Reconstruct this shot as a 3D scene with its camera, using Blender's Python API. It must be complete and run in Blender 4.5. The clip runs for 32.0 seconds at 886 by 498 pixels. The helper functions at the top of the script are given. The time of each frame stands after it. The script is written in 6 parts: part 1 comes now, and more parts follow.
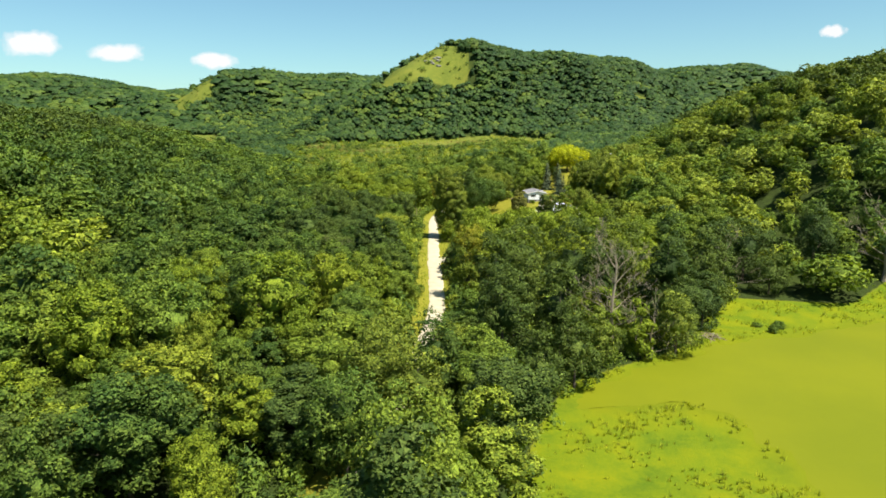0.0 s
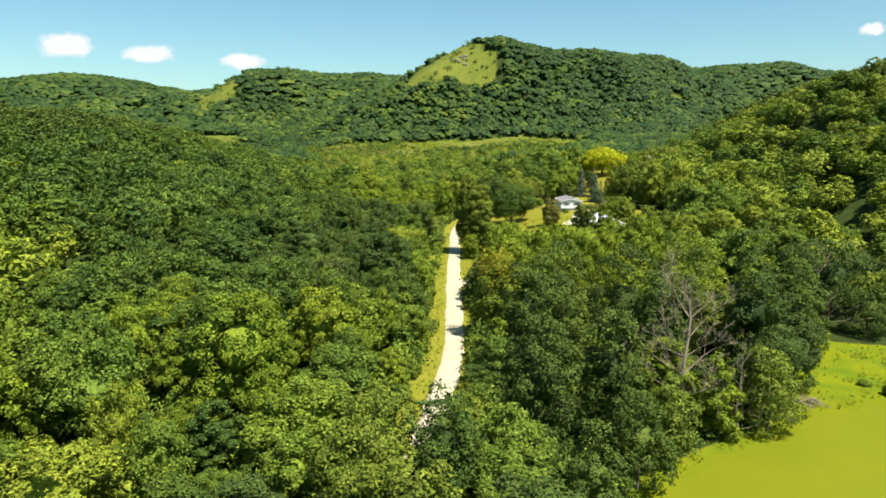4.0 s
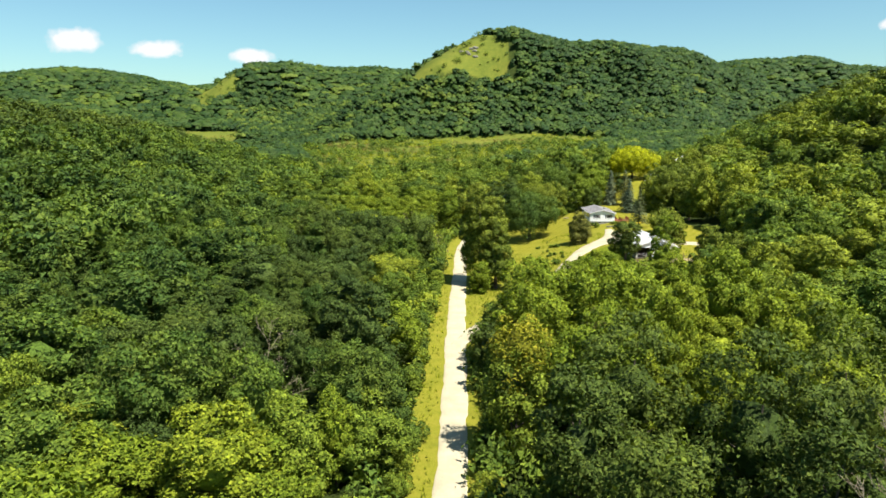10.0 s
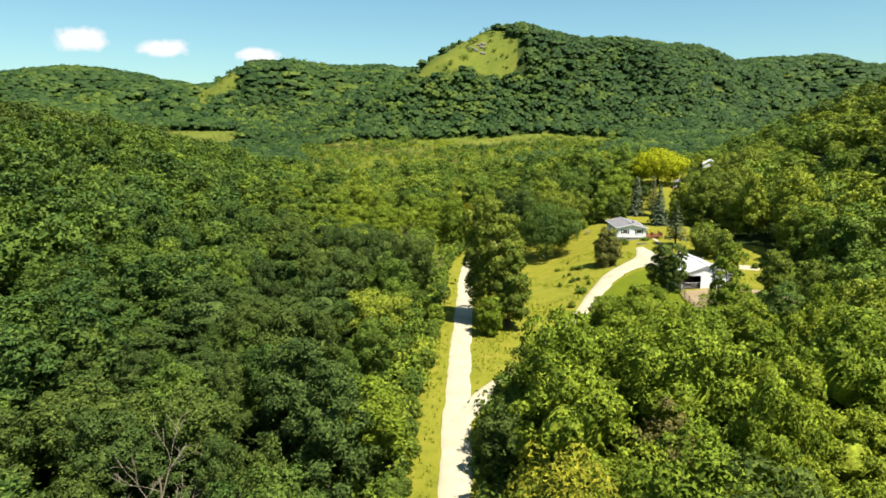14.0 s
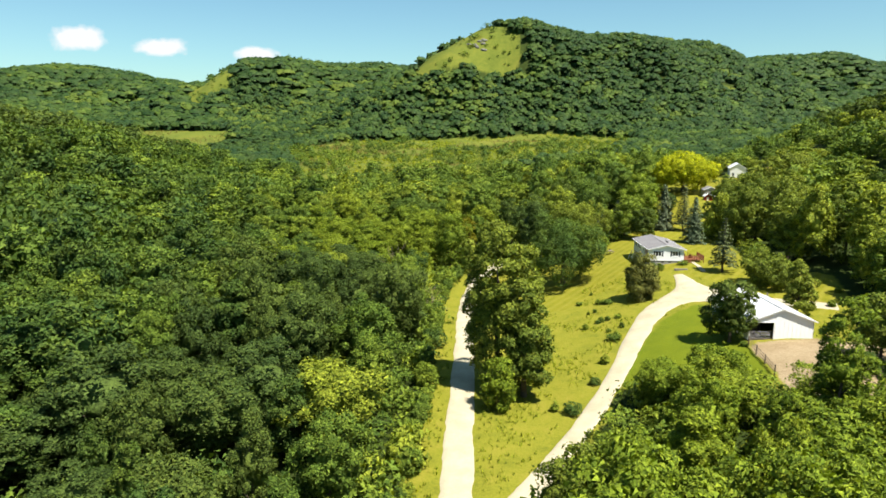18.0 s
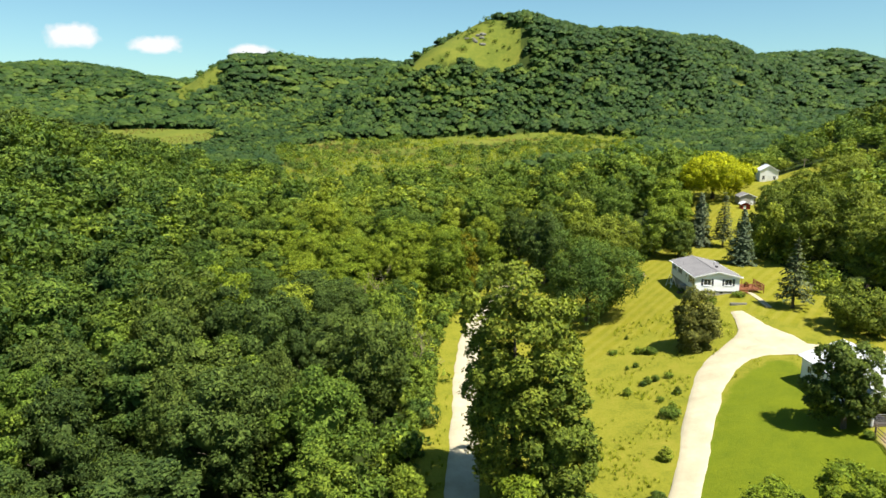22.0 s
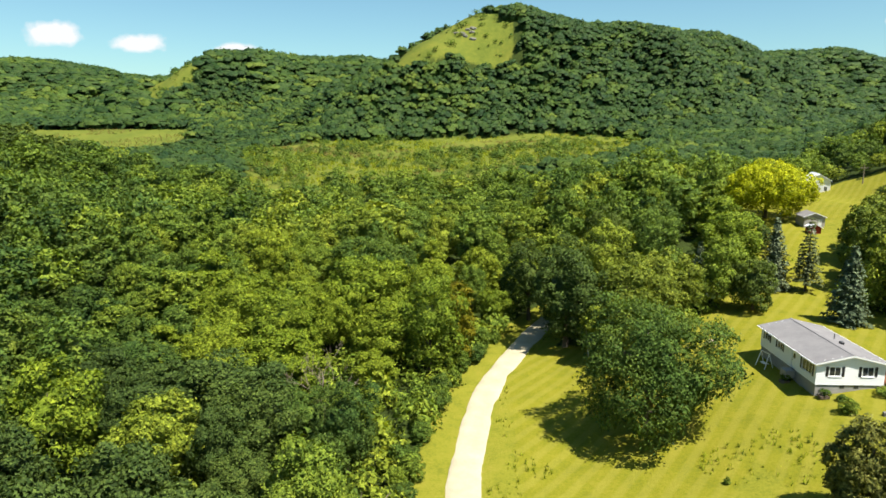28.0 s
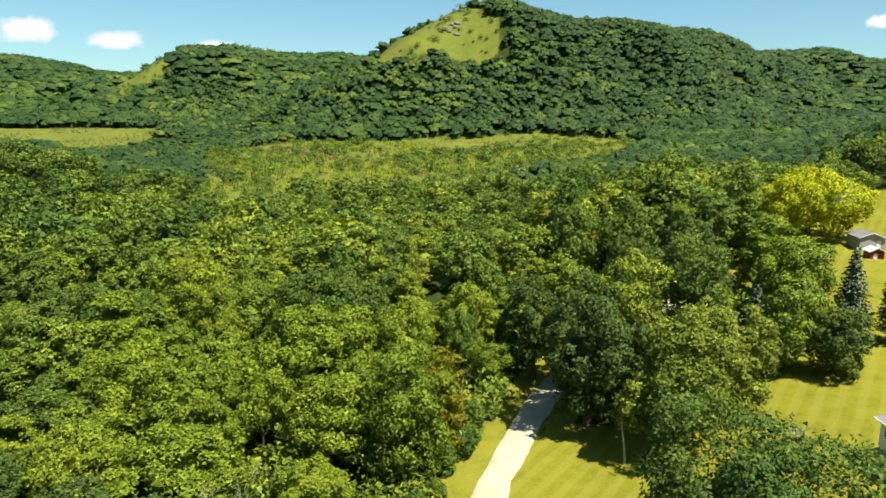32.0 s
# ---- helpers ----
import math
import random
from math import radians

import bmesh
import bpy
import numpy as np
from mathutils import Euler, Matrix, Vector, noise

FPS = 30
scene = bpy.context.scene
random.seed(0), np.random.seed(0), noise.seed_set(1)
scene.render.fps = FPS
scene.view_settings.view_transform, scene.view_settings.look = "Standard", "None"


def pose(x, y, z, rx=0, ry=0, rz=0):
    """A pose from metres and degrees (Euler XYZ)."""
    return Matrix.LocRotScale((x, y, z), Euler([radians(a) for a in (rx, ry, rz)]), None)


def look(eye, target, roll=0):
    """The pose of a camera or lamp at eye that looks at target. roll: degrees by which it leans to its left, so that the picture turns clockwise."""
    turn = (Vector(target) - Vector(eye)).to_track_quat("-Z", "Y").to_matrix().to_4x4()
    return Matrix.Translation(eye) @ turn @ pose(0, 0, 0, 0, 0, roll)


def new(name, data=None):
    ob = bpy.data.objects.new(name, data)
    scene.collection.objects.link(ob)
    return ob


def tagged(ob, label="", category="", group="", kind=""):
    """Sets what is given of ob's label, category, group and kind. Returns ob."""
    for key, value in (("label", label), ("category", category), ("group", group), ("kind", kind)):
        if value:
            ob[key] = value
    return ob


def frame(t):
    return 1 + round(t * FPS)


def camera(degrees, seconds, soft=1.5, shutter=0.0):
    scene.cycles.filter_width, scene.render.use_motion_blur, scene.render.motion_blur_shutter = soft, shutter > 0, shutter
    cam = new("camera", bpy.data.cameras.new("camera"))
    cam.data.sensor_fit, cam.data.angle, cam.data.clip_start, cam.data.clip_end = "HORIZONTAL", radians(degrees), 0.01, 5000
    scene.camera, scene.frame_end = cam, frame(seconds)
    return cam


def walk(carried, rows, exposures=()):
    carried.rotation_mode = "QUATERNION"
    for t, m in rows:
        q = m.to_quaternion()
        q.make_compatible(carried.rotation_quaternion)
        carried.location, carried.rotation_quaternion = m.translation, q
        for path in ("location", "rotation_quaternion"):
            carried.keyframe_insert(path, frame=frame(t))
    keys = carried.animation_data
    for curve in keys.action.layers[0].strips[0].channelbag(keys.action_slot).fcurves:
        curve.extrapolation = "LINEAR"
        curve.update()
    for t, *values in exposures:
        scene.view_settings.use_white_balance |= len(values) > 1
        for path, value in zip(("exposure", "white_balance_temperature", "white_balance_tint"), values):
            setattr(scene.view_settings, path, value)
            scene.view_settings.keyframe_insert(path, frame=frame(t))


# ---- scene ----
EXPOSURE = 1.12
cam = camera(67.3, 32.0, soft=1.6)
METRES, EYE, TILT, LEAN, TURN = 207.0, 34.3, -10.2, 0.0, 0.0
ROWS = [
    (0.0, 0.0, 0.0, 0.0, 0.0, 0.0, -0.0),
    (0.5, 0.0008, 0.015, 0.003, 0.23, 0.01, -0.04),
    (1.0, 0.0017, 0.0301, 0.006, 0.55, 0.02, -0.1),
    (1.5, 0.0024, 0.0451, 0.0088, 0.78, 0.03, -0.14),
    (2.0, 0.0031, 0.06, 0.0116, 1.06, 0.03, -0.21),
    (2.5, 0.0039, 0.0747, 0.0144, 1.57, 0.03, -0.3),
    (3.0, 0.0045, 0.0894, 0.0171, 2.09, 0.03, -0.41),
    (3.5, 0.0051, 0.1044, 0.0198, 2.27, 0.03, -0.46),
    (5.5, 0.0066, 0.1669, 0.0307, 2.15, -0.05, -0.43),
    (6.0, 0.0068, 0.1835, 0.0335, 2.12, -0.11, -0.44),
    (6.5, 0.0069, 0.2002, 0.036, 2.19, -0.16, -0.47),
    (7.0, 0.0068, 0.217, 0.0389, 2.23, -0.22, -0.51),
    (7.5, 0.0067, 0.2342, 0.0419, 2.41, -0.25, -0.51),
    (8.0, 0.0065, 0.2514, 0.0449, 2.56, -0.26, -0.58),
    (8.5, 0.0065, 0.2686, 0.0482, 2.59, -0.27, -0.59),
    (9.0, 0.0064, 0.2859, 0.0515, 2.65, -0.27, -0.62),
    (9.5, 0.0063, 0.3032, 0.0548, 2.9, -0.28, -0.67),
    (10.0, 0.0061, 0.3205, 0.0582, 3.09, -0.29, -0.73),
    (10.5, 0.0058, 0.338, 0.0613, 3.09, -0.28, -0.74),
    (11.0, 0.0056, 0.354, 0.0643, 3.31, -0.3, -0.79),
    (11.5, 0.0054, 0.3711, 0.0674, 3.54, -0.3, -0.85),
    (12.0, 0.0053, 0.3882, 0.0703, 3.59, -0.29, -0.86),
    (12.5, 0.0049, 0.4049, 0.0733, 3.65, -0.3, -0.89),
    (13.0, 0.0048, 0.4218, 0.0764, 3.7, -0.31, -0.9),
    (13.5, 0.0045, 0.4389, 0.0796, 3.69, -0.33, -0.9),
    (14.0, 0.004, 0.4561, 0.0827, 3.68, -0.33, -0.89),
    (14.5, 0.0037, 0.4735, 0.0859, 3.67, -0.32, -0.9),
    (16.5, 0.0011, 0.544, 0.0993, 3.76, -0.33, -0.94),
    (17.0, 0.0005, 0.5616, 0.1025, 3.73, -0.32, -0.95),
    (17.5, -0.0001, 0.5793, 0.1055, 3.71, -0.34, -0.92),
    (18.0, -0.0008, 0.5969, 0.1086, 3.7, -0.36, -0.9),
    (18.5, -0.0015, 0.6147, 0.1115, 3.69, -0.37, -0.89),
    (19.0, -0.0025, 0.6325, 0.1144, 3.64, -0.4, -0.91),
    (19.5, -0.0033, 0.6502, 0.1173, 3.63, -0.44, -0.91),
    (20.0, -0.0042, 0.6678, 0.1201, 3.61, -0.45, -0.91),
    (20.5, -0.0051, 0.685, 0.1229, 3.6, -0.46, -0.88),
    (21.0, -0.0058, 0.7021, 0.1256, 3.59, -0.46, -0.89),
    (21.5, -0.0062, 0.7192, 0.1284, 3.57, -0.49, -0.88),
    (22.0, -0.0069, 0.7364, 0.1312, 3.49, -0.48, -0.89),
    (22.5, -0.0074, 0.7532, 0.1342, 3.43, -0.49, -0.88),
    (23.0, -0.008, 0.7701, 0.1373, 3.38, -0.49, -0.89),
    (23.5, -0.0084, 0.7869, 0.1408, 3.33, -0.47, -0.9),
    (24.0, -0.0088, 0.8038, 0.1438, 3.25, -0.44, -0.9),
    (24.5, -0.0092, 0.8205, 0.147, 3.1, -0.43, -0.89),
    (25.0, -0.01, 0.8369, 0.1499, 2.9, -0.42, -0.85),
    (25.5, -0.0107, 0.8532, 0.153, 2.74, -0.44, -0.8),
    (27.5, -0.0136, 0.9179, 0.1639, 2.58, -0.42, -0.78),
    (28.0, -0.014, 0.9345, 0.1667, 2.56, -0.45, -0.76),
    (28.5, -0.0145, 0.9509, 0.1695, 2.52, -0.46, -0.76),
    (29.0, -0.015, 0.9673, 0.1726, 2.45, -0.46, -0.74),
    (29.5, -0.0154, 0.9838, 0.1757, 2.33, -0.47, -0.71),
    (30.0, -0.0157, 1.0002, 0.1787, 2.12, -0.47, -0.71),
    (30.5, -0.0160, 1.0165, 0.1817, 1.95, -0.47, -0.71),
    (31.0, -0.0163, 1.0328, 0.1847, 1.67, -0.47, -0.71),
    (31.5, -0.0167, 1.0492, 0.1877, 1.42, -0.48, -0.71),
    (32.0, -0.0170, 1.0655, 0.1907, 1.15, -0.48, -0.71),
]
walk(cam, [(t, pose(0, 0, EYE, TILT, LEAN, TURN) @ pose(METRES * x, METRES * y, METRES * z, 90 + pitch, roll, yaw)) for t, x, y, z, yaw, pitch, roll in ROWS], [(0, EXPOSURE)])

# ---- world and sun ----
SUN = Vector((0.36, -0.29, 0.885)).normalized()
world = bpy.data.worlds.new("sky")
scene.world = world
world.use_nodes = True
wn = world.node_tree.nodes
sky = wn.new("ShaderNodeTexSky")
sky.sky_type = "NISHITA"
sky.sun_disc = False
sky.sun_elevation = math.asin(SUN.z)
sky.sun_rotation = math.atan2(SUN.x, SUN.y)
sky.air_density, sky.dust_density, sky.ozone_density = 1.0, 0.5, 1.3
wn["Background"].inputs["Strength"].default_value = 0.060
clean = wn.new("ShaderNodeMix")
clean.data_type, clean.blend_type = "RGBA", "MULTIPLY"
clean.inputs[0].default_value, clean.inputs[7].default_value = 1.0, (0.81, 1.09, 1.06, 1)
world.node_tree.links.new(sky.outputs["Color"], clean.inputs[6])
world.node_tree.links.new(clean.outputs[2], wn["Background"].inputs["Color"])
sun = new("sun", bpy.data.lights.new("sun", "SUN"))
sun.data.energy, sun.data.angle, sun.data.color = 5.0, radians(0.5), (1.0, 0.95, 0.86)
sun.matrix_world = look(SUN * 300, (0, 0, 0))


# ---- materials ----
class Mat:
    """A node material, built step by step."""

    def __init__(self, name, rough=0.8, spec=0.3, metal=0.0):
        self.m = bpy.data.materials.new(name)
        self.m.use_nodes = True
        self.t = self.m.node_tree
        self.b = self.t.nodes["Principled BSDF"]
        self.b.inputs["Roughness"].default_value = rough
        self.b.inputs["Specular IOR Level"].default_value = spec
        self.b.inputs["Metallic"].default_value = metal
        self.pos = self.n("ShaderNodeNewGeometry").outputs["Position"]

    def n(self, kind, **values):
        node = self.t.nodes.new(kind)
        for k, v in values.items():
            node.inputs[k].default_value = v
        return node

    def link(self, a, b):
        self.t.links.new(a, b)

    def noise(self, scale, detail=4.0, rough=0.6, stretch=None):
        node = self.n("ShaderNodeTexNoise", Scale=scale, Detail=detail, Roughness=rough)
        src = self.pos
        if stretch:
            mp = self.n("ShaderNodeMapping", Scale=stretch)
            self.link(src, mp.inputs["Vector"])
            src = mp.outputs["Vector"]
        self.link(src, node.inputs["Vector"])
        return node.outputs["Fac"]

    def ramp(self, fac, stops):
        node = self.n("ShaderNodeValToRGB")
        e = node.color_ramp.elements
        while len(e) < len(stops):
            e.new(0.5)
        for el, (p, c) in zip(e, stops):
            el.position, el.color = p, (*c, 1)
        self.link(fac, node.inputs["Fac"])
        return node.outputs["Color"]

    def mix(self, fac, a, b, mode="MIX"):
        node = self.t.nodes.new("ShaderNodeMix")
        node.data_type, node.blend_type = "RGBA", mode
        for sock, v in ((node.inputs[0], fac), (node.inputs[6], a), (node.inputs[7], b)):
            if hasattr(v, "is_linked"):
                self.link(v, sock)
            elif isinstance(v, (int, float)):
                sock.default_value = v
            else:
                sock.default_value = (*v, 1)
        return node.outputs[2]

    def math(self, op, a, b=0.0):
        node = self.t.nodes.new("ShaderNodeMath")
        node.operation = op
        for sock, v in zip(node.inputs, (a, b)):
            if hasattr(v, "is_linked"):
                self.link(v, sock)
            else:
                sock.default_value = v
        return node.outputs[0]

    def span(self, v, a, b, lo=0.0, hi=1.0):
        node = self.n("ShaderNodeMapRange", **{"From Min": a, "From Max": b, "To Min": lo, "To Max": hi})
        self.link(v, node.inputs["Value"])
        return node.outputs["Result"]

    def attr(self, name):
        node = self.t.nodes.new("ShaderNodeAttribute")
        node.attribute_name = name
        return node.outputs["Fac"]

    def color(self, c):
        if hasattr(c, "is_linked"):
            self.link(c, self.b.inputs["Base Color"])
        else:
            self.b.inputs["Base Color"].default_value = (*c, 1)
        return self

    def bump(self, height, strength=0.4, distance=0.05):
        node = self.n("ShaderNodeBump", Strength=strength, Distance=distance)
        self.link(height, node.inputs["Height"])
        self.link(node.outputs["Normal"], self.b.inputs["Normal"])
        return self


def surface(name, a, b, scale, rough=0.8, spec=0.3, metal=0.0, fine=None, bump=0.3, dist=0.01, stretch=None):
    """Two tones in broad patches, broken by a fine grain."""
    m = Mat(name, rough, spec, metal)
    broad, grain = m.noise(scale, 5, 0.65, stretch), m.noise(fine or scale * 14, 3, 0.7, stretch)
    f = m.math("ADD", m.math("MULTIPLY", broad, 0.65), m.math("MULTIPLY", grain, 0.35))
    m.color(m.ramp(f, [(0.32, a), (0.68, b)]))
    return m.bump(grain, bump, dist).m


def foliage(name, stops, glow=0.22, rough=0.55, grain=0.50, lumps=False):
    """Leaves: a tone for each tree, varied leaf by leaf and over the crown; they let some light through."""
    m = Mat(name, rough, 0.13)
    info, geo = m.t.nodes.new("ShaderNodeObjectInfo"), m.t.nodes.new("ShaderNodeNewGeometry")
    whole = m.attr("tint")
    lone = m.math("MULTIPLY", m.math("LESS_THAN", whole, 0.001), info.outputs["Random"])
    each = m.math("ADD", whole, lone)
    base = m.ramp(each, stops)
    patch = m.noise(0.16, 4, 0.6)
    base = m.mix(m.span(patch, 0.4, 0.75, 0.0, 0.4), base, stops[-1][1])
    stand = m.noise(0.011, 3, 0.55)
    base = m.mix(m.span(stand, 0.5, 0.7, 0.0, 0.3), base, stops[0][1])
    leaf = m.span(geo.outputs["Random Per Island"], 0, 1, 1 - grain, 1 + grain)
    hsv = m.n("ShaderNodeHueSaturation")
    m.link(base, hsv.inputs["Color"])
    m.link(leaf, hsv.inputs["Value"])
    m.link(m.span(geo.outputs["Random Per Island"], 0, 1, 0.515, 0.485), hsv.inputs["Hue"])
    m.color(hsv.outputs["Color"])
    # twig-sized relief; its hollows are darkened too, gap shade put into the leaf colour
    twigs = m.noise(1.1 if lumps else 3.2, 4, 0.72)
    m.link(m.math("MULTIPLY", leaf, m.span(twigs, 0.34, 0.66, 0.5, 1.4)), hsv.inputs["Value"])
    m.bump(twigs, 0.8, 0.9 if lumps else 0.3)
    thin = m.n("ShaderNodeBsdfTranslucent")
    m.link(m.mix(1.0, hsv.outputs["Color"], (1.15, 1.18, 0.45), "MULTIPLY"), thin.inputs["Color"])
    both = m.n("ShaderNodeMixShader")
    both.inputs[0].default_value = glow
    m.link(m.b.outputs[0], both.inputs[1])
    m.link(thin.outputs[0], both.inputs[2])
    m.link(both.outputs[0], m.t.nodes["Material Output"].inputs["Surface"])
    return m.m


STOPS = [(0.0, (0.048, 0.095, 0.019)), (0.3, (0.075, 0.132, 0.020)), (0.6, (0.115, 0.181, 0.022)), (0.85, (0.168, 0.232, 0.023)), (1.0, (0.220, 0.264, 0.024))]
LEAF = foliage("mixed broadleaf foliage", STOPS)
# far leaves are darker and bluer: a little distance haze put into their colour
LEAF_FAR_HAZE = foliage("haze-tinted distant broadleaf foliage", [(0.0, (0.023, 0.055, 0.016)), (0.35, (0.031, 0.067, 0.017)), (0.65, (0.046, 0.088, 0.019)), (0.88, (0.071, 0.121, 0.020)), (1.0, (0.101, 0.144, 0.020))], grain=0.25, lumps=True)
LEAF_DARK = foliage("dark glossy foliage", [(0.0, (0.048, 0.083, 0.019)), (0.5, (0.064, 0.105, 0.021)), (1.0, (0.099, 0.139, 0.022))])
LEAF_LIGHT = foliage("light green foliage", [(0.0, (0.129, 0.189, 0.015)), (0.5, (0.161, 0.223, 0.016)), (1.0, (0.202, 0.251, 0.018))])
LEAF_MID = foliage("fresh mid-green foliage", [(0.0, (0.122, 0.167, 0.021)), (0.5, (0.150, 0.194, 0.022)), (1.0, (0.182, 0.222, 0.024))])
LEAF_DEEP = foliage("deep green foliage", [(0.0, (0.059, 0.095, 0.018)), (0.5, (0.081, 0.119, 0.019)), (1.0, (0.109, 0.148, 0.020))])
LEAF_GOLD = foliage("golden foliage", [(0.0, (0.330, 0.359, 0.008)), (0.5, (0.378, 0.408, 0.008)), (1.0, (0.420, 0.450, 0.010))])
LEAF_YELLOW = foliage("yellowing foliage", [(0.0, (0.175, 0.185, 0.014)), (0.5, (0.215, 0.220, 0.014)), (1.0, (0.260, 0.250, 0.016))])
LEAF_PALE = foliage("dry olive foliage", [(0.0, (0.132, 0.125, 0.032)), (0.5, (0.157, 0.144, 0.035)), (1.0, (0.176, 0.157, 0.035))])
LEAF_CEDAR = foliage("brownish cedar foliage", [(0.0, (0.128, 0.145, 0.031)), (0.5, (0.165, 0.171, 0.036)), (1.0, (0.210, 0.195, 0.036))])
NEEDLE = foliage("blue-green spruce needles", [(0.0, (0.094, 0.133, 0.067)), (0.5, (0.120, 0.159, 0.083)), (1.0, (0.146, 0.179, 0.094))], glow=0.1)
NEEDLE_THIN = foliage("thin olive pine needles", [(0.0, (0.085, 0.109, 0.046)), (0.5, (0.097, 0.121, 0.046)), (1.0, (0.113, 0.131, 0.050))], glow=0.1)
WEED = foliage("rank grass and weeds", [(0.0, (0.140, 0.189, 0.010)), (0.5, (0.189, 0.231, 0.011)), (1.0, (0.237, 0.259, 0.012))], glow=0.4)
BARK = surface("grey-brown bark", (0.062, 0.046, 0.031), (0.136, 0.112, 0.087), 1.2, 0.95, 0.1, fine=12, bump=0.7, dist=0.03, stretch=(1, 1, 0.25))
DEADWOOD = surface("bleached dead wood", (0.150, 0.115, 0.075), (0.290, 0.245, 0.180), 0.8, 0.9, 0.15, fine=9, bump=0.5, dist=0.02, stretch=(1, 1, 0.3))
BIRCH = surface("pale birch bark", (0.186, 0.174, 0.149), (0.384, 0.372, 0.335), 1.5, 0.85, 0.2, fine=7)
GRAVEL = surface("pale limestone gravel", (0.322, 0.279, 0.185), (0.459, 0.409, 0.286), 0.35, 0.95, 0.15, fine=9, bump=0.6, dist=0.03)
SIDING = surface("white vinyl siding", (0.730, 0.730, 0.730), (0.805, 0.805, 0.796), 0.5, 0.5, 0.4, fine=6, bump=0.05)
TRIM = surface("white trim paint", (0.712, 0.712, 0.702), (0.786, 0.786, 0.776), 1.0, 0.45, 0.4, fine=12, bump=0.05)
SHINGLE = surface("grey asphalt shingles", (0.153, 0.146, 0.149), (0.221, 0.213, 0.211), 0.6, 0.95, 0.1, fine=14, bump=0.5, dist=0.02)
METALROOF = surface("pale galvanised roofing", (0.515, 0.523, 0.530), (0.624, 0.632, 0.632), 0.4, 0.6, 0.35, fine=5, bump=0.08)
CONCRETE = surface("grey concrete", (0.223, 0.211, 0.192), (0.322, 0.310, 0.285), 1.0, 0.9, 0.2, fine=15)
SHUTTER = surface("black shutter paint", (0.012, 0.012, 0.014), (0.025, 0.025, 0.028), 2.0, 0.5, 0.4, fine=20, bump=0.05)
REDWOOD = surface("red-stained deck wood", (0.149, 0.053, 0.022), (0.236, 0.093, 0.040), 1.5, 0.7, 0.25, fine=16, bump=0.3)
OLDWOOD = surface("weathered grey-brown wood", (0.087, 0.062, 0.043), (0.174, 0.136, 0.099), 1.5, 0.9, 0.15, fine=16)
REDPAINT = surface("barn-red paint", (0.223, 0.022, 0.015), (0.285, 0.037, 0.025), 1.5, 0.6, 0.3, fine=10)
BEIGE = surface("beige siding", (0.322, 0.298, 0.260), (0.384, 0.360, 0.322), 0.8, 0.6, 0.3, fine=8)
STEEL = surface("dull gate steel", (0.124, 0.124, 0.118), (0.198, 0.192, 0.186), 2.0, 0.5, 0.5, 0.7, fine=14)
RUBBER = surface("black rubber", (0.015, 0.015, 0.015), (0.03, 0.03, 0.03), 3.0, 0.8, 0.3, fine=20)
DARKBODY = surface("dark vehicle paint", (0.02, 0.022, 0.025), (0.045, 0.045, 0.05), 2.0, 0.35, 0.5, fine=15)
YELLOWPLASTIC = surface("yellow plastic", (0.372, 0.285, 0.019), (0.434, 0.347, 0.031), 2.0, 0.4, 0.4, fine=15)
ROCK = surface("weathered limestone", (0.124, 0.118, 0.099), (0.248, 0.236, 0.205), 0.15, 0.95, 0.15, fine=1.5, bump=0.9, dist=0.3)
INSIDE = surface("bare timber and earth interior", (0.06, 0.05, 0.04), (0.12, 0.10, 0.08), 0.7, 0.95, 0.1)


def window_glass():
    m = Mat("window glass", 0.04, 0.5)
    m.color(m.ramp(m.noise(0.6, 2), [(0.3, (0.015, 0.018, 0.02)), (0.7, (0.05, 0.055, 0.06))]))
    return m.m


GLASS = window_glass()


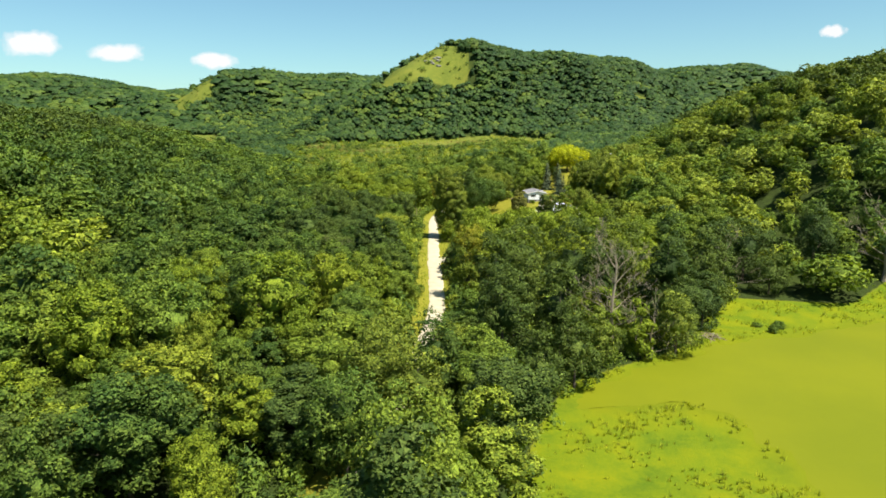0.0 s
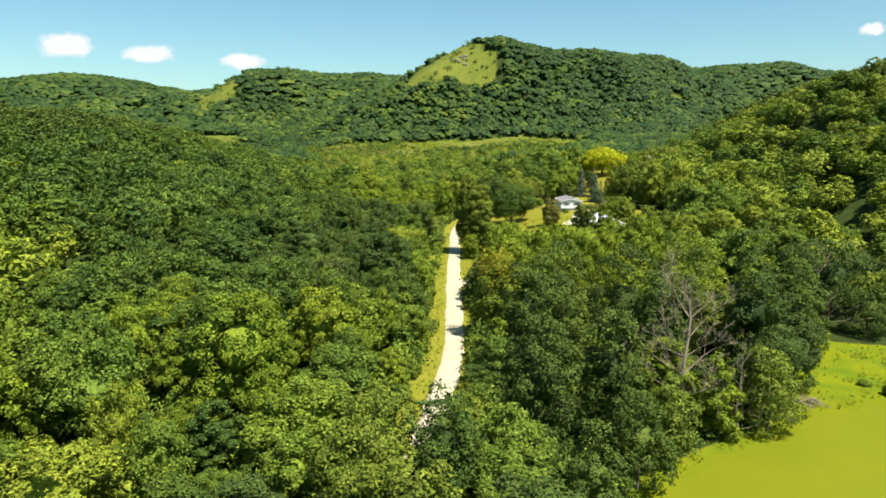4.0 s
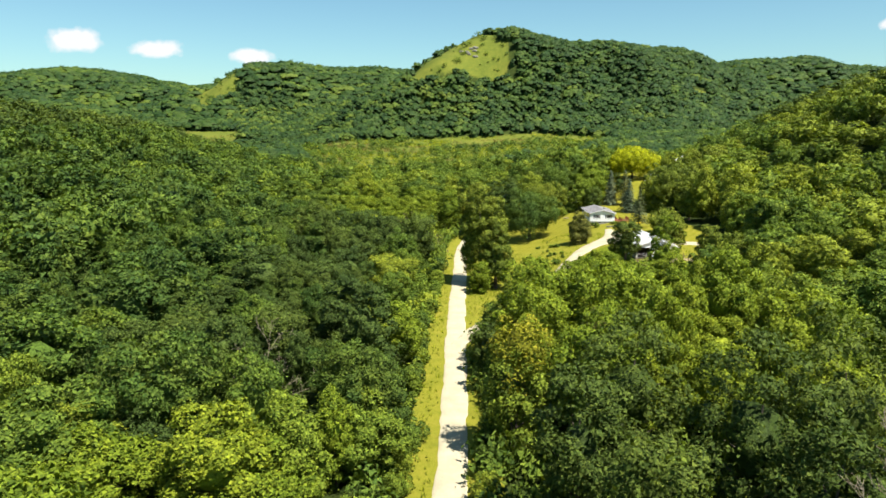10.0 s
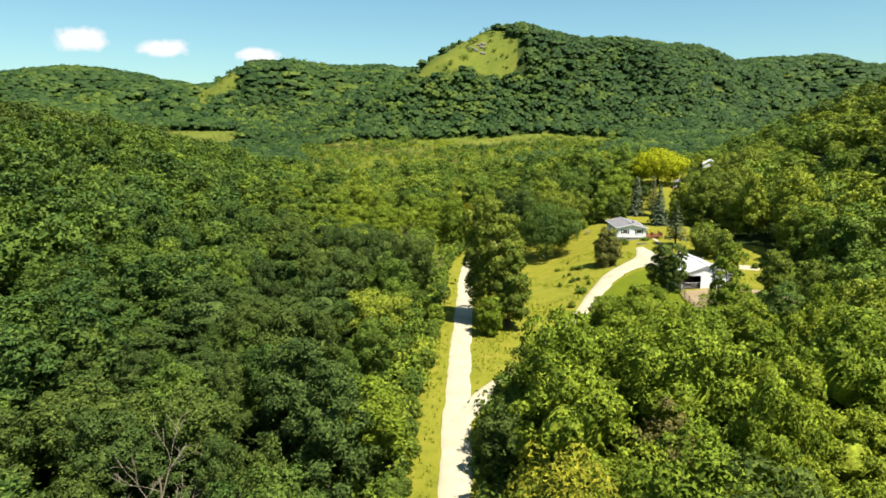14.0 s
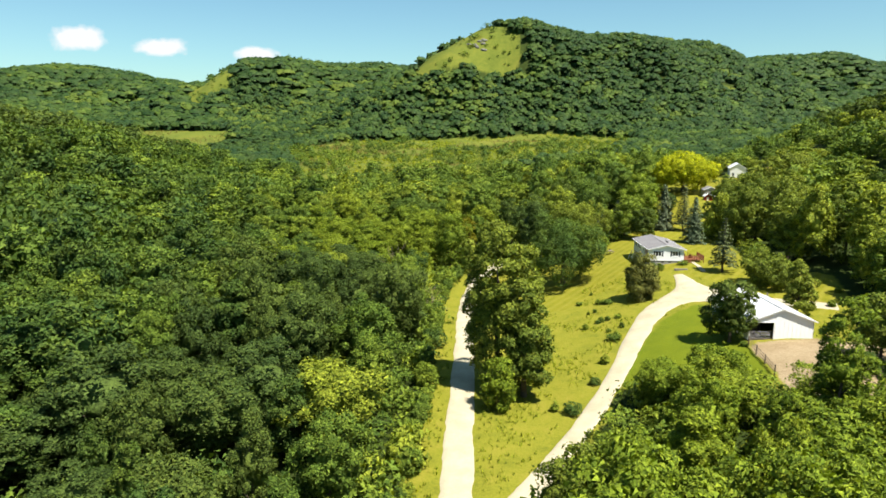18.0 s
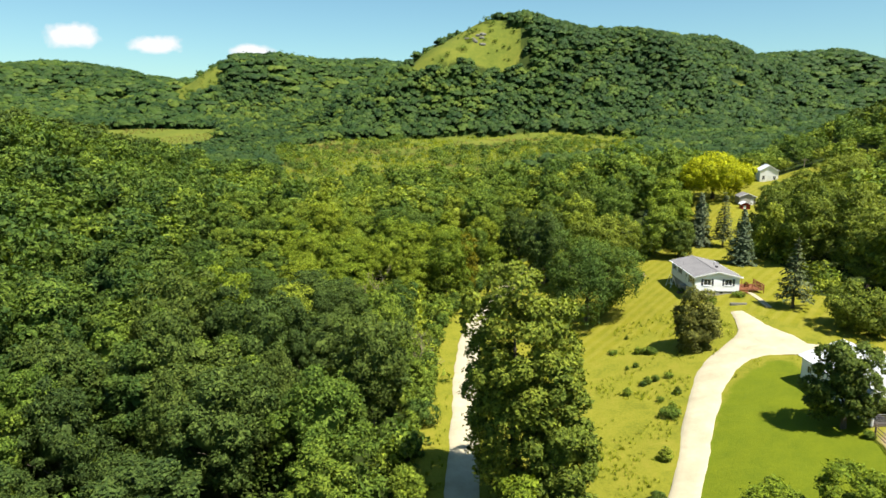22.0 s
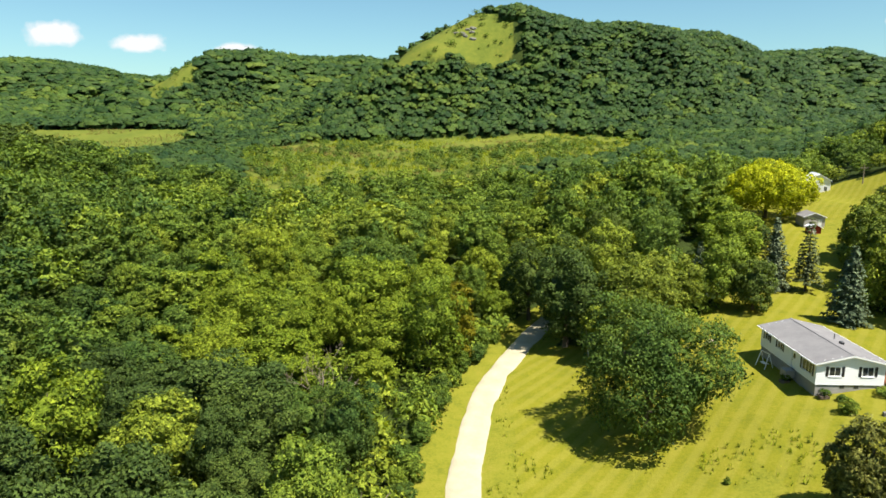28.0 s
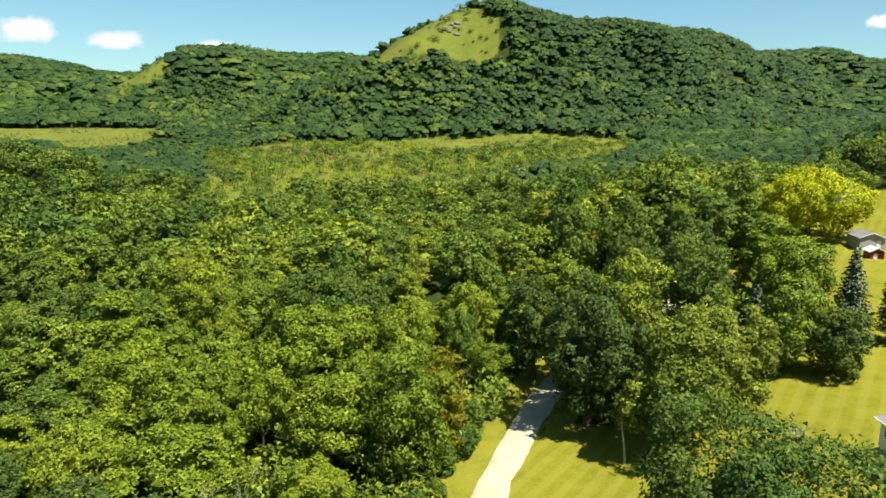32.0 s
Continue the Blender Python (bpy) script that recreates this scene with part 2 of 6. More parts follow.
def ground_material():
    """Forest litter, rough grass, mown lawn, bare dirt and hill prairie, mixed by the zones of the plan."""
    m = Mat("ground of grass and forest litter", 0.95, 0.1)
    big, mid, fine = m.noise(0.035, 5, 0.6), m.noise(0.35, 5, 0.65), m.noise(3.2, 4, 0.7)
    blade = m.noise(11.0, 3, 0.7)
    edge = m.math("MULTIPLY", m.math("SUBTRACT", m.noise(0.9, 4, 0.7), 0.5), 0.5)

    def zone(name, lo=0.4, hi=0.6):
        return m.span(m.math("ADD", m.attr(name), edge), lo, hi)

    f = m.math("ADD", m.math("MULTIPLY", mid, 0.5), m.math("MULTIPLY", fine, 0.5))
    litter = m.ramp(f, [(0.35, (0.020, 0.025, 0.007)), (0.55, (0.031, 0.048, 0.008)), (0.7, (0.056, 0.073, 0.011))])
    rough = m.ramp(f, [(0.33, (0.101, 0.115, 0.011)), (0.5, (0.176, 0.176, 0.016)), (0.68, (0.224, 0.193, 0.028))])
    wave = m.t.nodes.new("ShaderNodeTexWave")
    wave.inputs["Scale"].default_value, wave.inputs["Distortion"].default_value = 0.16, 0.6
    turn = m.n("ShaderNodeMapping", Rotation=(0, 0, radians(35)))
    m.link(m.pos, turn.inputs["Vector"])
    m.link(turn.outputs["Vector"], wave.inputs["Vector"])
    lawn = m.ramp(f, [(0.32, (0.112, 0.124, 0.010)), (0.5, (0.168, 0.165, 0.011)), (0.7, (0.222, 0.196, 0.022))])
    lawn = m.mix(m.span(wave.outputs["Fac"], 0.35, 0.75, 0.0, 0.24), lawn, (0.262, 0.232, 0.045))
    green = m.ramp(f, [(0.32, (0.084, 0.115, 0.006)), (0.7, (0.137, 0.160, 0.007))])
    dirt = m.ramp(f, [(0.35, (0.202, 0.146, 0.078)), (0.65, (0.336, 0.263, 0.162))])
    hill = m.ramp(m.math("ADD", m.math("MULTIPLY", big, 0.6), m.math("MULTIPLY", mid, 0.4)), [(0.35, (0.070, 0.092, 0.013)), (0.5, (0.106, 0.126, 0.018)), (0.58, (0.129, 0.140, 0.020)), (0.7, (0.174, 0.162, 0.034))])
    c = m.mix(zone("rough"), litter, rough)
    marsh = m.ramp(m.math("ADD", m.math("MULTIPLY", f, 0.5), m.math("MULTIPLY", m.noise(0.16, 4, 0.6), 0.5)), [(0.38, (0.067, 0.113, 0.005)), (0.48, (0.109, 0.148, 0.004)), (0.58, (0.150, 0.169, 0.003))])
    mat = m.ramp(big, [(0.35, (0.114, 0.133, 0.003)), (0.65, (0.136, 0.149, 0.003))])
    marsh = m.mix(m.span(m.math("ADD", m.attr("shore"), edge), 0.05, 0.75), marsh, mat)
    c = m.mix(zone("marsh"), c, marsh)
    c = m.mix(zone("lawn"), c, lawn)
    c = m.mix(zone("green"), c, green)
    c = m.mix(zone("prairie"), c, hill)
    c = m.mix(zone("dirt"), c, dirt)
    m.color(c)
    return m.bump(m.math("ADD", fine, m.math("MULTIPLY", blade, 0.6)), 0.7, 0.12).m


def duckweed():
    m = Mat("duckweed mat on still water", 0.7, 0.12)
    broad = m.noise(0.05, 5, 0.6)
    spots = m.noise(0.55, 5, 0.75)
    c = m.ramp(broad, [(0.35, (0.114, 0.133, 0.003)), (0.65, (0.136, 0.149, 0.003))])
    c = m.mix(m.span(spots, 0.68, 0.76), c, (0.134, 0.146, 0.011))
    m.color(c)
    return m.bump(m.noise(16, 3), 0.15, 0.01).m


GROUND, DUCKWEED = ground_material(), duckweed()


# ---- mesh helpers ----
def part(name, bm, material, parent=None, label=""):
    me = bpy.data.meshes.new(name)
    bm.to_mesh(me)
    bm.free()
    me.materials.append(material)
    ob = new(name, me)
    ob.parent = parent
    if label:
        ob["label"] = label
    return ob


def put(name, me, parent=None, label=""):
    ob = new(name, me)
    ob.parent = parent
    if label:
        ob["label"] = label
    return ob


def thing(name, m, label, category, group=""):
    ob = new(name)
    ob.matrix_basis = m
    ob.empty_display_size = 0.3
    return tagged(ob, label, category, group)


def slab(bm, x0, x1, y0, y1, z0, z1, bevel=0.0):
    """A box between two corners, its edges rounded by bevel."""
    made = bmesh.ops.create_cube(bm, size=1.0, matrix=Matrix.Translation(((x0 + x1) / 2, (y0 + y1) / 2, (z0 + z1) / 2)) @ Matrix.Diagonal((x1 - x0, y1 - y0, z1 - z0, 1)))
    if bevel:
        edges = {e for v in made["verts"] for e in v.link_edges}
        bmesh.ops.bevel(bm, geom=list(edges), offset=bevel, segments=1, affect="EDGES")
    return bm


def box(x0, x1, y0, y1, z0, z1, bevel=0.01):
    return slab(bmesh.new(), x0, x1, y0, y1, z0, z1, bevel)


def mesh_from(name, verts, tris, quads, materials, tint=None, smooth=False, normals=None):
    """A mesh from arrays of corners, triangles and quads."""
    tris, quads = np.asarray(tris, np.int32).reshape(-1, 3), np.asarray(quads, np.int32).reshape(-1, 4)
    me = bpy.data.meshes.new(name)
    verts = np.asarray(verts, np.float32).reshape(-1, 3)
    me.vertices.add(len(verts))
    me.vertices.foreach_set("co", verts.ravel())
    loops = np.concatenate([tris.ravel(), quads.ravel()])
    me.loops.add(len(loops))
    me.loops.foreach_set("vertex_index", loops)
    total = np.concatenate([np.full(len(tris), 3), np.full(len(quads), 4)]).astype(np.int32)
    me.polygons.add(len(total))
    me.polygons.foreach_set("loop_start", np.concatenate([[0], np.cumsum(total)[:-1]]).astype(np.int32))
    me.polygons.foreach_set("loop_total", total)
    if smooth or normals is not None:
        me.polygons.foreach_set("use_smooth", np.ones(len(total), bool))
    for m in materials:
        me.materials.append(m)
    if tint is not None:
        me.attributes.new("tint", "FLOAT", "POINT").data.foreach_set("value", np.asarray(tint, np.float32))
    me.update(calc_edges=True)
    if normals is not None:
        me.normals_split_custom_set_from_vertices(np.asarray(normals, np.float32))
    return me


# ---- the lie of the land ----
def unit(v):
    return v / np.maximum(np.linalg.norm(v, axis=-1, keepdims=True), 1e-9)


def sst(a, b, v):
    u = np.clip((np.asarray(v, float) - a) / (b - a), 0, 1)
    return u * u * (3 - 2 * u)


# ridges of the bluffs: x, y, top, reach of the slope
RIDGES = [
    [(-110, 800, 60, 100), (-80, 785, 66, 100), (-60, 790, 79, 110), (-29, 816, 113, 135), (3, 843, 136, 160), (28, 848, 135, 170), (60, 860, 126, 185), (98, 880, 119, 200), (159, 910, 124, 230), (227, 940, 124, 215), (268, 960, 98, 150), (315, 985, 58, 120), (384, 1000, 36, 110)],
    [(-400, 1015, 50, 120), (-376, 1045, 88, 150), (-337, 1067, 110, 185), (-297, 1100, 113, 230), (-251, 1155, 112, 280), (-179, 1188, 116, 330), (-103, 1210, 113, 330)],
    [(-1279, 1500, 122, 350), (-936, 1450, 128, 350), (-840, 1450, 132, 350), (-757, 1450, 126, 330), (-699, 1450, 108, 300), (-736, 1700, 118, 300), (-697, 1900, 124, 300), (-500, 2000, 130, 300)],
    [(416, 1600, 146, 300), (505, 1550, 152, 300), (550, 1500, 155, 330), (636, 1500, 157, 350), (698, 1500, 140, 350), (822, 1500, 132, 350), (1254, 1500, 150, 350)],
    [(226, 480, 32, 110), (212, 430, 40, 120), (203, 385, 47, 120), (191, 335, 51, 120), (183, 300, 53, 120), (189, 270, 53, 120), (166, 200, 46, 110)],
    [(-190, 190, 40, 135), (-200, 250, 41, 135), (-202, 300, 41, 135), (-203, 345, 40, 130), (-204, 400, 34, 115), (-205, 440, 22, 100), (-205, 500, 9, 85)],
]
ROAD = [(-13, 30), (-8, 60), (-5.5, 80), (-3.6, 96), (-2.6, 106), (-1.5, 119), (-1.2, 130), (-1.6, 148), (-2.3, 170), (-2.8, 192), (-3.3, 226), (-3.6, 245), (-3.2, 260), (-1.0, 277), (2.4, 289), (6.3, 300), (10.5, 309), (17, 318), (26, 326), (38, 331)]
DRIVE = [(-2.2, 169), (1.2, 178.5), (6.9, 189.5), (13.5, 203), (19.3, 216.3), (21.9, 223.4), (25.9, 232.4), (29.4, 238.6), (33.6, 243.0), (37.0, 247.5), (38.0, 252), (38.0, 257.2)]
SPUR = [(31.5, 240.5), (36, 242.0), (41.5, 241.3), (46, 240), (52, 238.2), (58, 236)]


def smooth_line(pts, step):
    """Points at even steps along a smooth curve through pts."""
    p = np.array(pts, float)
    p = np.vstack([2 * p[0] - p[1], p, 2 * p[-1] - p[-2]])
    out = []
    for i in range(1, len(p) - 2):
        a, b, c, d = p[i - 1:i + 3]
        n = max(2, int(np.linalg.norm(c - b) / step))
        for u in np.arange(n) / n:
            out.append(0.5 * ((2 * b) + (c - a) * u + (2 * a - 5 * b + 4 * c - d) * u * u + (3 * b - a - 3 * c + d) * u ** 3))
    out.append(p[-2])
    return np.array(out)


ROAD_LINE, DRIVE_LINE, SPUR_LINE = smooth_line(ROAD, 1.0), smooth_line(DRIVE, 1.0), smooth_line(SPUR, 1.0)


TURN_LINE = smooth_line([(38.0, 251.5), (38.3, 248.0), (38.9, 244.8), (39.8, 242.0)], 1.0)


def gap_to(line, x, y):
    """Distance from places to a line of points, and the side (right is positive)."""
    x, y = np.atleast_1d(x).astype(float), np.atleast_1d(y).astype(float)
    best, side = np.full(x.shape, 1e9), np.zeros(x.shape)
    for a, b in zip(line[:-1], line[1:]):
        d = b - a
        u = np.clip(((x - a[0]) * d[0] + (y - a[1]) * d[1]) / (d @ d), 0, 1)
        ex, ey = x - a[0] - u * d[0], y - a[1] - u * d[1]
        r = np.hypot(ex, ey)
        near = r < best
        best = np.where(near, r, best)
        side = np.where(near, np.sign(ex * d[1] - ey * d[0]), side)
    return best, side


def inside(poly, x, y):
    x, y = np.atleast_1d(x).astype(float), np.atleast_1d(y).astype(float)
    hit = np.zeros(x.shape, bool)
    for (ax, ay), (bx, by) in zip(poly, poly[1:] + poly[:1]):
        hit ^= ((ay > y) != (by > y)) & (x < (bx - ax) * (y - ay) / (by - ay + 1e-12) + ax)
    return hit


def wave2(x, y, s, seed=0.0):
    """A smooth wobble of about one metre's height, s metres long."""
    return 0.5 * (np.sin(x / s + 1.7 * np.sin(y / s * 0.8 + seed)) + np.sin(y / s * 1.1 + 1.3 * np.sin(x / s * 0.7 + 2 + seed)))


def land(x, y):
    x, y = np.asarray(x, float), np.asarray(y, float)
    ramp = np.clip((y - 300) / 390, 0, 1) ** 1.1
    west_side = 1 - sst(-240, -130, x)
    z = 22 * ramp * (1 - west_side) + (9 * ramp + 18 * sst(745, 890, y)) * west_side
    up = sst(5, 44, x)
    z = z + (4.9 * up + np.maximum(0, x - 44) * 0.02) * sst(150, 212, y) * (1 - 0.6 * sst(380, 520, y)) + 1.3 * up * sst(228, 266, y) * (1 - sst(380, 520, y))
    z = z - 1.0 * (1 - sst(118, 150, y)) * sst(2, 9, x)
    z = z + 3.3 * sst(50, 66, x) * sst(312, 340, y) * (1 - sst(395, 440, y)) * (1 - sst(86, 100, x))
    z = z + wave2(x, y, 17) * 0.5 * np.clip(sst(8, 40, -x) + sst(330, 420, y), 0, 1)
    rise = np.zeros(np.broadcast(x, y).shape)
    for line in RIDGES:
        for (ax, ay, at, aw), (bx, by, bt, bw) in zip(line[:-1], line[1:]):
            dx, dy = bx - ax, by - ay
            u = np.clip(((x - ax) * dx + (y - ay) * dy) / (dx * dx + dy * dy), 0, 1)
            d = np.hypot(x - ax - u * dx, y - ay - u * dy)
            base = 22 if ay > 600 else 6
            top = at + (bt - at) * u - base
            p = 0.5 + 0.5 * np.cos(np.pi * np.clip(d / (aw + (bw - aw) * u), 0, 1))
            if ay > 600:
                # spurs and gullies run down the faces of the bluffs
                g = np.sin(x / 24 + 1.4 * np.sin(x / 71 + 0.006 * y) + 0.011 * y) + 0.5 * np.sin(x / 11.3 + 2.0 * np.sin(y / 60))
                p = p * (1 - 0.11 * (1 + g) * np.sin(np.pi * p))
            rise = np.maximum(rise, top * p ** 0.9)
    return z + rise + wave2(x, y, 46, 3) * 0.10 * np.minimum(rise, 60) * 0.6


def ground_at(x, y):
    return float(land(x, y))


CLEARING = [(0, 184), (6, 184), (14, 199), (17, 208), (33, 203), (46, 199), (54, 210), (56, 228), (62, 240), (67, 256), (60, 262), (53, 265), (57, 275), (58, 288), (54, 300), (62, 314), (71, 328), (81, 338), (90, 347), (96, 356), (103, 367), (112, 384), (114, 393), (106, 400), (94, 404), (78, 386), (65, 373), (54.5, 344), (52, 331), (49, 314), (36, 300), (29, 291), (20, 297), (13, 290), (8, 298), (3, 290), (-1, 270), (-1, 250)]
POND = [(3, 10), (6.6, 59), (12, 76), (17, 88), (27, 96), (40, 105), (50, 122), (60, 135), (83, 131), (95, 139), (140, 142), (170, 100), (170, -60), (0, -60)]
WATER = [(37, 5), (37, 59), (37.6, 68), (36.6, 76), (33.6, 82.0), (27, 81.0), (20, 80.5), (16.5, 82), (20, 88), (28, 94), (38, 100), (45, 106.5), (55, 110), (63, 112), (87, 122), (100, 127), (165, 130), (165, 5)]
PRAIRIE = [(-68, 770), (-74, 800), (-52, 836), (-24, 862), (-2, 866), (6, 846), (20, 834), (30, 812), (35, 798), (28, 784), (0, 775), (-40, 768)]
PRAIRIE_WEST = [(-398, 984), (-402, 1022), (-390, 1062), (-362, 1090), (-342, 1080), (-336, 1050), (-330, 1000), (-336, 966), (-366, 962)]
BARE_EAST = [(222, 806), (230, 834), (248, 834), (244, 808)]
FAR_MEADOW = [(-85, 412), (-100, 470), (-128, 540), (-146, 600), (-120, 676), (-30, 690), (60, 696), (112, 682), (122, 640), (96, 590), (62, 530), (40, 490), (0, 468), (-45, 440), (-65, 408)]
WEST_FIELD = [(-470, 770), (-460, 870), (-360, 885), (-285, 865), (-265, 800), (-300, 765)]
LAWN = [(26, 243), (24, 256), (24, 292), (34, 300), (44, 312), (46, 346), (60, 364), (84, 396), (106, 404), (118, 396), (114, 380), (75, 346), (58, 326), (58, 290), (53, 266), (66, 257), (60, 238), (54, 230), (46, 246), (36, 262)]
LAWN_NEAR = [(2, 246), (2, 290), (10, 296), (24, 290), (24, 256), (17, 248), (8, 243)]
GREEN = [(21.5, 219), (27, 230), (32, 236.5), (38, 239), (37, 219), (35, 204), (19, 206), (17, 210)]
DIRT = [(35.8, 199), (36.4, 216.4), (37.2, 218.2), (47.5, 219.4), (55, 216), (54, 200), (46, 196)]


def blur_zone(poly, x, y, r=1.2):
    """One inside the outline, falling to nothing over a metre or two outside."""
    acc = np.zeros(np.shape(x))
    for k in range(8):
        a = k * math.pi / 4
        acc += inside(poly, np.ravel(x) + r * math.cos(a), np.ravel(y) + r * math.sin(a)).reshape(np.shape(x))
    return acc / 8


def axis(fine0, fine1, step, lo, hi, growth=1.12):
    mid = list(np.arange(fine0, fine1 + 0.01, step))
    s, v = step, fine1
    while v < hi:
        s = min(s * growth, 120)
        v += s
        mid.append(v)
    s, v = step, fine0
    while v > lo:
        s = min(s * growth, 120)
        v -= s
        mid.insert(0, v)
    return np.array(mid)


def build_ground():
    xs, ys = axis(-24, 62, 1.2, -3200, 3200, 1.05), axis(40, 345, 1.2, -700, 4700, 1.05)
    X, Y = np.meshgrid(xs, ys)
    Z = land(X, Y)
    wet = blur_zone(WATER, X, Y, 1.6)
    Z = Z - 0.22 * wet
    near = (np.abs(X) < 70) & (Y > 20) & (Y < 350)
    Z[near] += (0.10 * wave2(X[near], Y[near], 1.9) + 0.06 * wave2(X[near], Y[near], 0.8, 5)) * (1 - 0.8 * blur_zone(WATER, X, Y, 4.0)[near])
    for line, half in ((ROAD_LINE, 1.9), (DRIVE_LINE, 2.0), (SPUR_LINE, 2.2), (TURN_LINE, 3.4)):
        d, _ = gap_to(line, X[near], Y[near])
        Z[near] -= 0.11 * (1 - sst(half, half + 1.2, d))
    n, m = len(ys), len(xs)
    idx = np.arange(n * m).reshape(n, m)
    quads = np.stack([idx[:-1, :-1], idx[:-1, 1:], idx[1:, 1:], idx[1:, :-1]], -1).reshape(-1, 4)
    me = mesh_from("ground", np.stack([X, Y, Z], -1).reshape(-1, 3), [], quads, [GROUND], smooth=True)
    road, side = gap_to(ROAD_LINE, X.ravel(), Y.ravel())
    verge = (1 - sst(4.5, 6.0, road)).reshape(X.shape)
    rough = np.maximum.reduce([blur_zone(CLEARING, X, Y), blur_zone(POND, X, Y), verge])
    prairie = np.maximum.reduce([blur_zone(PRAIRIE, X, Y, 5), blur_zone(PRAIRIE_WEST, X, Y, 6), blur_zone(BARE_EAST, X, Y, 3), blur_zone(FAR_MEADOW, X, Y, 8), blur_zone(WEST_FIELD, X, Y, 8)])
    lawn = np.maximum(blur_zone(LAWN, X, Y), blur_zone(LAWN_NEAR, X, Y))
    for name, field in (("rough", rough), ("prairie", prairie), ("marsh", blur_zone(POND, X, Y)), ("shore", (blur_zone(WATER, X, Y, 2.0) + blur_zone(WATER, X, Y, 4.0) + blur_zone(WATER, X, Y, 6.5)) / 3), ("lawn", lawn), ("green", blur_zone(GREEN, X, Y)), ("dirt", blur_zone(DIRT, X, Y))):
        me.attributes.new(name, "FLOAT", "POINT").data.foreach_set("value", field.ravel().astype(np.float32))
    tagged(put("ground", me), "grassy valley floor rising into wooded bluffs", "ground", kind="structure")


def ribbon(name, line, half, material, label, lift=0.02, ragged=0.25):
    """A gravel track along a line, crowned in the middle, with ragged edges."""
    rng = np.random.default_rng(5)
    d = np.gradient(line, axis=0)
    d /= np.linalg.norm(d, axis=1)[:, None]
    side = np.stack([d[:, 1], -d[:, 0]], 1)
    across = np.array([-1.0, -0.8, -0.4, 0.0, 0.4, 0.8, 1.0])
    half = np.interp(np.linspace(0, 1, len(line)), np.linspace(0, 1, len(half)), half)
    verts = []
    drift = np.stack([np.convolve(rng.random(len(line) + 8) - 0.5, np.ones(9) / 9, "valid") for _ in range(2)], 1) * 2.2
    for i, p in enumerate(line):
        wob = ragged * (drift[i] + 0.25 * (rng.random(2) - 0.5))
        for a in across:
            w = half[i] + (wob[0] if a < 0 else wob[1]) * abs(a)
            q = p + side[i] * a * w
            rut = -0.03 if abs(abs(a) - 0.4) < 0.1 else 0.0
            verts.append((*q, ground_at(*q) + lift + 0.05 * (1 - a * a) + rut - (0.15 if abs(a) == 1 else 0)))
    k, n = len(across), len(line)
    idx = np.arange(n * k).reshape(n, k)
    quads = np.stack([idx[:-1, :-1], idx[:-1, 1:], idx[1:, 1:], idx[1:, :-1]], -1).reshape(-1, 4)
    return tagged(put(name, mesh_from(name, verts, [], quads, [material], smooth=True)), label, name, kind="structure")


build_ground()
ribbon("road", ROAD_LINE, [1.7] * 9 + [1.75, 1.9, 2.0], GRAVEL, "pale single-lane gravel road through the woods")
ribbon("driveway", DRIVE_LINE, [1.35] * 8 + [1.5, 1.65, 1.9, 2.3, 2.6, 2.1, 1.0], GRAVEL, "pale gravel driveway curving up to the house", 0.035)
ribbon("farm_track", SPUR_LINE, [1.5, 2.0, 2.0, 1.9, 1.9, 1.9, 1.9], GRAVEL, "gravel spur from the driveway to the barn", 0.05)


ribbon("turning_place", TURN_LINE, [1.7, 2.5, 3.2, 2.6], GRAVEL, "gravel turning place between drive and farm track", 0.06)


def build_water():
    bm = bmesh.new()
    rng = random.Random(4)
    pts = smooth_line(WATER + WATER[:1], 2.0)[:-1]
    pts = pts + unit(pts - np.array([90.0, 70.0])) * 2.0
    bm.faces.new([bm.verts.new((x + rng.uniform(-0.5, 0.5), y + rng.uniform(-0.5, 0.5), -1.12)) for x, y in pts])
    tagged(part("water", bm, DUCKWEED), "still pond covered with yellow-green duckweed", "pond", kind="structure")


build_water()


# ---- trees ----
def icosphere(level):
    bm = bmesh.new()
    bmesh.ops.create_icosphere(bm, subdivisions=level, radius=1.0)
    v = np.array([p.co[:] for p in bm.verts])
    f = np.array([[p.index for p in q.verts] for q in bm.faces])
    bm.free()
    return v, f


ICO1, ICO2 = icosphere(1), icosphere(2)


def leaf_flakes(rng, centres, normals, size, droop=0.25, slim=0.62):
    """Kite-shaped sprays of leaves: four corners and one quad each."""
    n = len(centres)
    side = unit(np.cross(normals, rng.normal(size=(n, 3))))
    along = np.cross(normals, side)
    ln = (size * rng.uniform(0.6, 1.45, n))[:, None]
    wd = ln * (slim * rng.uniform(0.75, 1.25, n))[:, None]
    sag = normals * ln * droop
    a = centres + along * ln * 0.55 - sag
    b = centres + side * wd * 0.5 + along * ln * 0.08
    c = centres - along * ln * 0.45 - sag * 0.6
    d = centres - side * wd * 0.5 + along * ln * 0.08
    return np.stack([a, d, c, b], 1).reshape(-1, 3), np.arange(4 * n).reshape(n, 4)


def leaf_sprays(rng, centres, normals, size):
    """Three-cornered sprays of leaves."""
    n = len(centres)
    side = unit(np.cross(normals, rng.normal(size=(n, 3))))
    along = np.cross(normals, side)
    ln = (size * rng.uniform(0.6, 1.5, n))[:, None]
    wd = ln * rng.uniform(0.55, 1.05, n)[:, None]
    skew = rng.uniform(-0.35, 0.35, n)[:, None]
    a = centres + along * ln * 0.6 - normals * ln * 0.25
    b = centres - along * ln * 0.4 + side * wd * (0.5 + skew)
    c = centres - along * ln * 0.3 - side * wd * (0.5 - skew)
    return np.stack([a, c, b], 1).reshape(-1, 3), np.arange(3 * n).reshape(n, 3)


